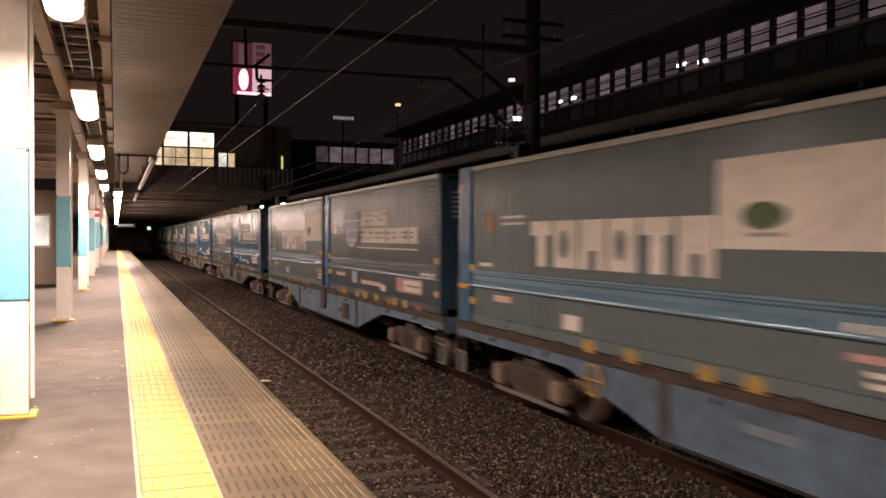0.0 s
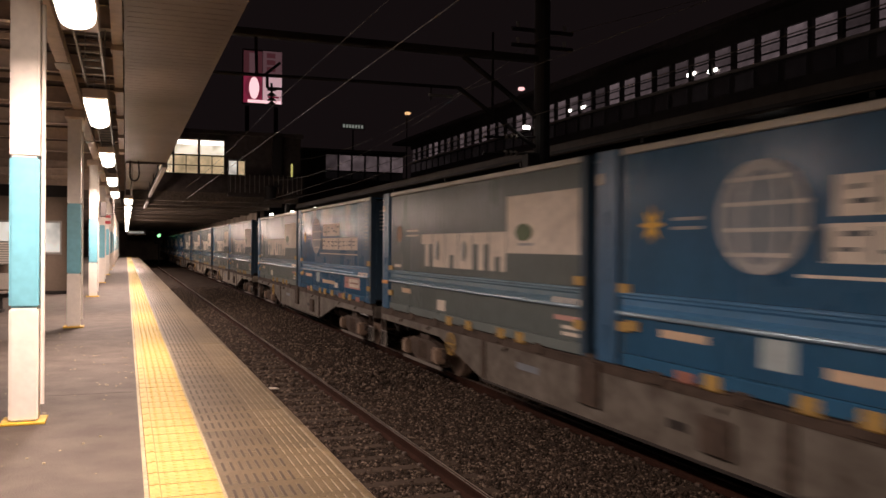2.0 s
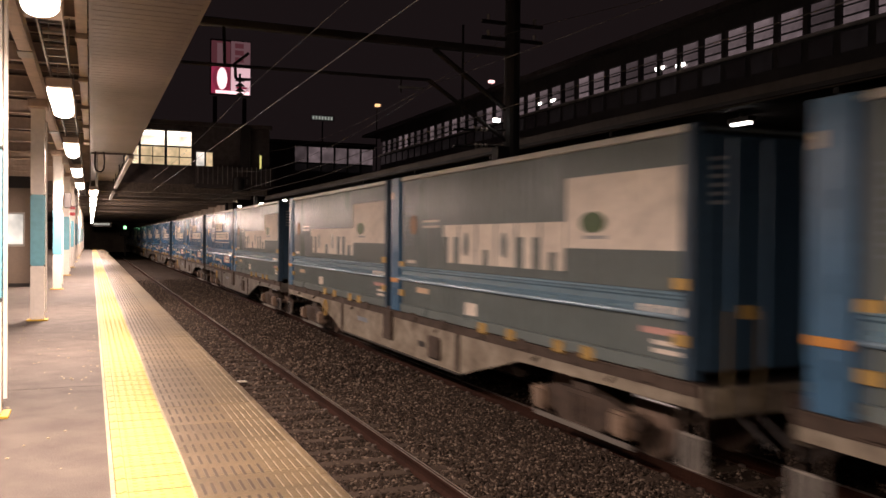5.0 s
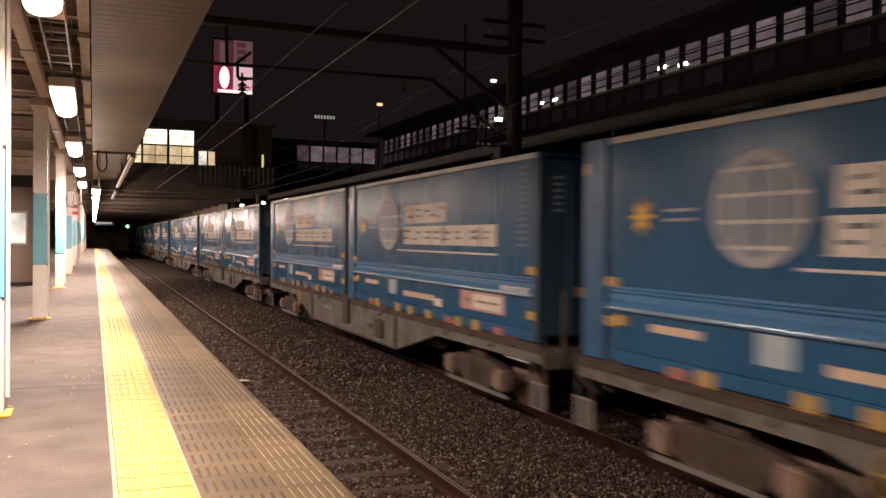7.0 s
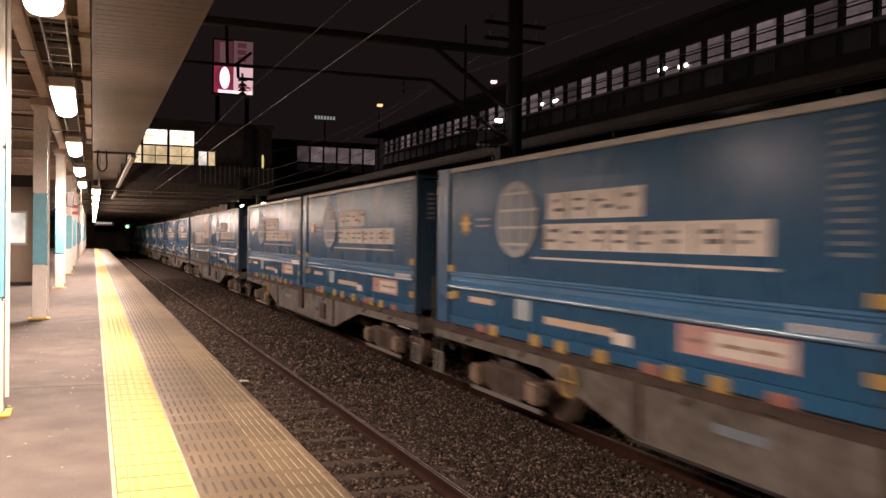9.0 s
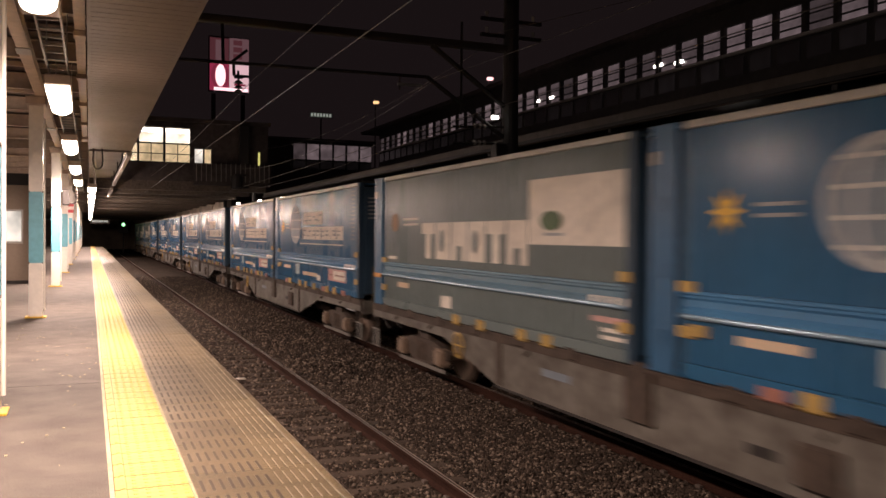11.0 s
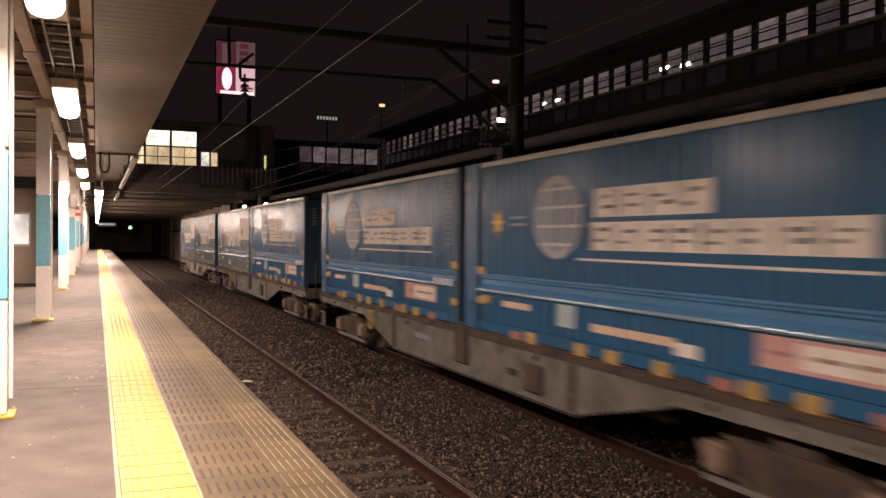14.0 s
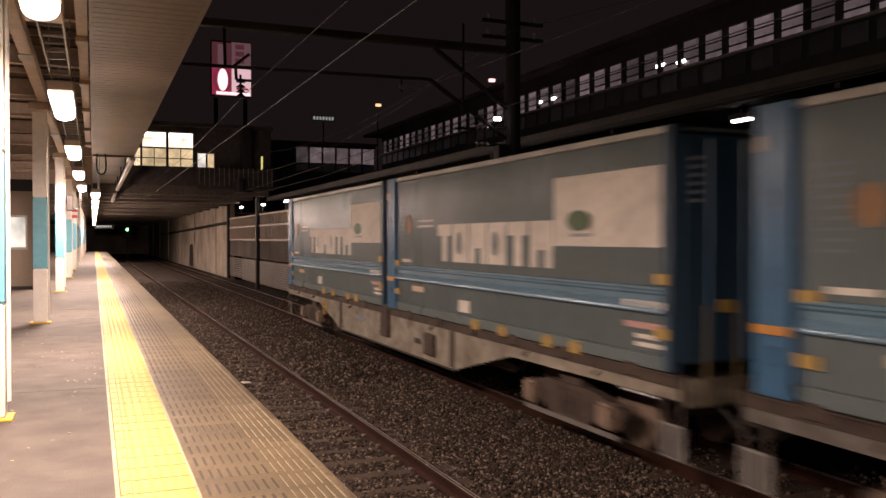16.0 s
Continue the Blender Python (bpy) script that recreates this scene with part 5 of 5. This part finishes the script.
part("hanger_stay", rod(bmnew(), (-6.12, 0, top + 4.88), (-5.80, 0, top + 5.16), 0.028, 8), STEEL_BLACK, pole)
part("steady_arm", rod(bmnew(), (-6.06, 0, top + 4.88), (-6.05, 0, top + 4.64), 0.03, 8), STEEL_BLACK, pole)
part("steady_arm", rod(bmnew(), (-6.05, 0, top + 4.64), (-5.76, 0, top + 4.64), 0.028, 8), STEEL_BLACK, pole)
part("insulator_stem", rod(bmnew(), (-5.97, 0, top + 4.74), (-5.96, 0, top + 4.30), 0.022, 8), STEEL_BLACK, pole)
for z0 in (4.60, 4.50, 4.40, 4.32):
    part("insulator_disc", rod(bmnew(), (-5.965, 0, top + z0), (-5.965, 0, top + z0 + 0.05), 0.095, 12, 0.04), STEEL_BLACK, pole, "dark ribbed insulator disc")
part("bracket_stay", rod(bmnew(), (-2.0, 0, top + 4.94), (-0.15, 0, top + 3.75), 0.05, 8), STEEL_BLACK, pole)
for x in (-2.55, -2.30):
    part("insulator", rod(bmnew(), (x - 0.12, -0.02, top + 4.74), (x + 0.16, -0.02, top + 4.74), 0.03, 8), GALVANISED, pole)
part("drop_bar", rod(bmnew(), (-2.62, 0, top + 4.62), (-2.62, 0, top + 4.96), 0.02, 6), DARK_STEEL, pole)
part("drop_bar", rod(bmnew(), (-1.2, 0, top + 4.2), (-1.2, 0, top + 6.2), 0.03, 6), STEEL_BLACK, pole)
part("pole_lamp", rod(bmnew(), (-0.55, -0.2, top + 4.15), (-0.40, -0.2, top + 4.15), 0.045, 8), LAMP_WHITE, pole, "small white lamp")

for dx, z0 in ((-0.9, 3.62), (-0.9, 3.98)):
    part("lower_bracket", rod(bmnew(), (-0.1, 0, top + z0), (dx - 0.5, 0, top + z0 - 0.06), 0.03, 6), STEEL_BLACK, pole)
    for k in range(3):
        part("insulator", rod(bmnew(), (dx + 0.12 * k, 0, top + z0 - 0.02), (dx + 0.05 + 0.12 * k, 0, top + z0 - 0.02), 0.055, 8), LADDER_GREY, pole)
part("switch_box", bevelled(boxes((-0.42, -0.16, -0.18, 0.14, top + 3.25, top + 3.6)), 0.02), STEEL_BLACK, pole)


def wire(points, r, label):
    bm = bmnew()
    rings = [[bm.verts.new((x + r * math.cos(math.pi * i / 3), y, z + r * math.sin(math.pi * i / 3))) for i in range(6)] for x, y, z in points]
    for p, q in zip(rings, rings[1:]):
        for i in range(6):
            bm.faces.new((p[i], p[(i + 1) % 6], q[(i + 1) % 6], q[i]))
    o = thing("overhead_wire", 0, 0, 0, label, "overhead wire", "overhead wires")
    part("strand", bm, WIRE, o)


def sag(x, y0, y1, z, s, n=10, x1=None):
    return [(x + ((x1 if x1 is not None else x) - x) * i / n, y0 + (y1 - y0) * i / n, z - s * 4 * (i / n) * (1 - i / n)) for i in range(n + 1)]


wire([(2.93, -30, 3.86), (2.93, 17, 3.87), (2.93, 76, 3.93)], 0.0065, "thin copper contact wire over the near track")
wire(sag(2.93, -28, 16.9, 4.55, 0.12) + sag(2.93, 16.9, 48, 4.55, 0.16)[1:], 0.0055, "thin sagging messenger wire over the near track")
wire([(6.85, -30, 3.95), (6.85, 17, 3.9), (6.85, 60, 3.8)], 0.007, "thin copper contact wire over the train")
wire(sag(6.85, -28, 16.9, 4.9, 0.4) + sag(6.85, 16.9, 44, 4.9, 0.6)[1:], 0.006, "thin sagging messenger wire over the train")
wire(sag(8.3, 16.9, 43.0, 5.9, 0.5), 0.007, "thin feeder wire between the poles")
wire([(7.4, 16.9, 3.95), (7.6, 30, 3.75), (7.9, 45.5, 3.9)], 0.008, "thin feeder cable beside the pole")
wire([(8.1, 16.9, 5.98), (14.0, 8.0, 6.9)], 0.006, "thin stay wire running off from the pole")
wire(sag(8.9, 16.9, 62.0, 3.4, 0.5), 0.012, "dark cable strung along the wall")

# lamps in the dark distance
for x, y, z, mat, s, label in ((28.9, 60, 13.9, LAMP_PINK, 0.16, "small pinkish lamp in the dark distance"), (26.1, 80, 14.7, LAMP_WARM, 0.18, "small warm lamp in the dark distance")):
    l = thing("distant_lamp", x, y, z, label, "lamp", "distant lamps")
    part("bulb", bevelled(boxes((-s * 1.4, s * 1.4, -s, s, -s * 0.7, s * 0.7)), s * 0.2), mat, l)
    part("mast", boxes((-0.05, 0.05, s, s + 0.1, -z + RAIL_Z - 0.36, 0.0)), STEEL_BLACK, l)

# ---- opposite platform beyond the train ----
structure("platform_opposite", boxes((10.5, 17.0, Y0, 37.5, RAIL_Z - 0.36, 0.0)), ASPHALT, "dark unlit platform beyond the train", "platform")
far_canopy = thing("opposite_canopy", 11.0, 0, 0, "dark canopy of the opposite platform above the train", "canopy")
part("roof", boxes((0.05, 6.0, -12, 58, 4.12, 4.30)), DARK_WALL, far_canopy)
part("fascia", bevelled(boxes((-0.05, 0.05, -12, 58, 4.04, 4.34)), 0.012), FASCIA_BROWN, far_canopy, "brown metal edge fascia")
part("gutter", boxes((-0.14, -0.05, -12, 58, 4.06, 4.14)), DARK_STEEL, far_canopy)
for k in range(8):
    y = -9.0 + 6.4 * k
    part("post", boxes((2.9, 3.1, y - 0.1, y + 0.1, 0.0, 4.12)), DARK_STEEL, far_canopy)
    part("rafter", boxes((0.06, 5.9, y - 0.06, y + 0.06, 3.95, 4.12)), DARK_STEEL, far_canopy)
opp = thing("opposite_lamp", 12.0, 13.4, 3.9, "bright white lamp strip under the opposite canopy", "lamp")
part("tube", boxes((-0.06, 0.06, -0.26, 0.26, -0.025, 0.025)), LAMP_WHITE, opp)
part("housing", boxes((-0.10, 0.10, -0.3, 0.3, 0.03, 0.12)), DARK_STEEL, opp)
part("stem", boxes((-0.03, 0.03, -0.03, 0.03, 0.12, 0.23)), DARK_STEEL, opp)

dots = thing("distant_sign", 19.3, 75.0, 12.35, "row of small pale lights on a dark mast", "sign")
for k in range(7):
    part("light_bar", boxes((-0.95 + 0.28 * k, -0.80 + 0.28 * k, -0.05, 0.0, -0.12, 0.16)), SIGN_FAINT, dots)
part("backing", boxes((-1.05, 1.05, 0.0, 0.1, -0.2, 0.25)), STEEL_BLACK, dots)
part("mast", boxes((-0.06, 0.06, 0.1, 0.2, -13.75, 0.1)), STEEL_BLACK, dots)


# ---- ballast stones ----
def stone_material():
    m = bpy.data.materials.new("ballast_stone")
    m.use_nodes = True
    nt = m.node_tree
    b = nt.nodes["Principled BSDF"]
    b.inputs["Roughness"].default_value = 0.85
    b.inputs["Specular IOR Level"].default_value = 0.2
    geo = nt.nodes.new("ShaderNodeNewGeometry")
    ramp = nt.nodes.new("ShaderNodeValToRGB")
    e = ramp.color_ramp.elements
    e[0].position, e[0].color = 0.0, (0.020, 0.014, 0.010, 1)
    e[1].position, e[1].color = 1.0, (0.215, 0.167, 0.130, 1)
    mid = e.new(0.72)
    mid.color = (0.058, 0.040, 0.029, 1)
    nt.links.new(geo.outputs["Random Per Island"], ramp.inputs[0])
    nt.links.new(ramp.outputs[0], b.inputs["Base Color"])
    return m


def scatter(count, x0, x1, y0, y1, r0, r1, seed, coarse):
    rng = np.random.default_rng(seed)
    x = rng.uniform(x0, x1, count)
    y = rng.uniform(y0, y1, count)
    keep = np.ones(count, bool)
    for tx in TRACKS.values():
        for s in (-1, 1):
            keep &= abs(x - (tx + s * 0.566)) > 0.075
    x, y = x[keep], y[keep]
    # sleepers of the near track stay partly bare
    ph = abs(((y / 0.62) + 0.5) % 1.0 - 0.5) * 0.62
    bare = (ph < 0.085) & (abs(x - TRACKS["near"]) < 0.98) & (rng.uniform(0, 1, len(x)) < 0.88)
    bare |= (ph < 0.085) & (abs(x - TRACKS["train"]) < 0.98) & (rng.uniform(0, 1, len(x)) < 0.5)
    x, y = x[~bare], y[~bare]
    n = len(x)
    z = RAIL_Z - 0.165 + rng.uniform(-0.012, 0.022, n) + 0.03 * np.exp(-((x - 4.85) / 0.6) ** 2)
    r = rng.uniform(r0, r1, n)
    if coarse:
        base = np.array([(1, 0, 0), (-1, 0, 0), (0, 1, 0), (0, -1, 0), (0, 0, 1), (0, 0, -1)], float)
        faces = np.array([(0, 2, 4), (2, 1, 4), (1, 3, 4), (3, 0, 4), (2, 0, 5), (1, 2, 5), (3, 1, 5), (0, 3, 5)])
    else:
        p = (1 + 5 ** 0.5) / 2
        base = np.array([(-1, p, 0), (1, p, 0), (-1, -p, 0), (1, -p, 0), (0, -1, p), (0, 1, p), (0, -1, -p), (0, 1, -p), (p, 0, -1), (p, 0, 1), (-p, 0, -1), (-p, 0, 1)], float) / 1.9
        faces = np.array([(0, 11, 5), (0, 5, 1), (0, 1, 7), (0, 7, 10), (0, 10, 11), (1, 5, 9), (5, 11, 4), (11, 10, 2), (10, 7, 6), (7, 1, 8), (3, 9, 4), (3, 4, 2), (3, 2, 6), (3, 6, 8), (3, 8, 9), (4, 9, 5), (2, 4, 11), (6, 2, 10), (8, 6, 7), (9, 8, 1)])
    k = len(base)
    a = rng.uniform(0, 2 * np.pi, n)
    pts = base[None] * rng.uniform(0.62, 1.25, (n, k, 1)) * r[:, None, None] * rng.uniform(0.65, 1.2, (n, 1, 3))
    c, s = np.cos(a)[:, None], np.sin(a)[:, None]
    px, py, pz = pts[..., 0], pts[..., 1], pts[..., 2]
    out = np.stack([px * c - py * s + x[:, None], px * s + py * c + y[:, None], pz * 0.8 + z[:, None]], -1).reshape(-1, 3)
    idx = (faces[None] + (np.arange(n) * k)[:, None, None]).reshape(-1, 3)
    return out, idx


def stone_mesh(name, verts, tris, mat, label):
    me = bpy.data.meshes.new(name)
    me.vertices.add(len(verts))
    me.vertices.foreach_set("co", verts.astype(np.float32).ravel())
    me.loops.add(tris.size)
    me.loops.foreach_set("vertex_index", tris.astype(np.int32).ravel())
    me.polygons.add(len(tris))
    me.polygons.foreach_set("loop_start", np.arange(0, tris.size, 3, dtype=np.int32))
    me.update(calc_edges=True)
    me.materials.append(mat)
    ob = new(name, me)
    return tagged(ob, label, "ballast", kind="stuff")


STONE = stone_material()
near_v, near_i = scatter(72000, 1.7, 6.3, 4.0, 15.0, 0.013, 0.029, 5, False)
far_v, far_i = scatter(64000, 1.7, 6.4, 15.0, 56.0, 0.024, 0.05, 6, True)
edge_v, edge_i = scatter(9000, 6.4, 8.5, 6.0, 40.0, 0.028, 0.05, 7, True)
allv = np.concatenate([near_v, far_v, edge_v])
alli = np.concatenate([near_i, far_i + len(near_v), edge_i + len(near_v) + len(far_v)])
stone_mesh("ballast_stones", allv, alli, STONE, "loose brown and grey ballast stones between the rails")


# ---- movement ----
def motions():
    beat = [k / FPS for k in range(0, 16 * FPS + 1)]
    roll = [math.degrees(-train_shift(t) / WHEEL_R) for t in beat]
    for ob, y, z in KEYED:
        walk(ob, [(t, pose(TRAIN_X, y + train_shift(t), z)) for t, _ in RUN])
        for w in ob.children:
            if w.name.startswith("wheelset"):
                wy = w.location.y
                walk(w, [(t, pose(0, wy, WHEEL_R, a)) for t, a in zip(beat, roll)])


motions()
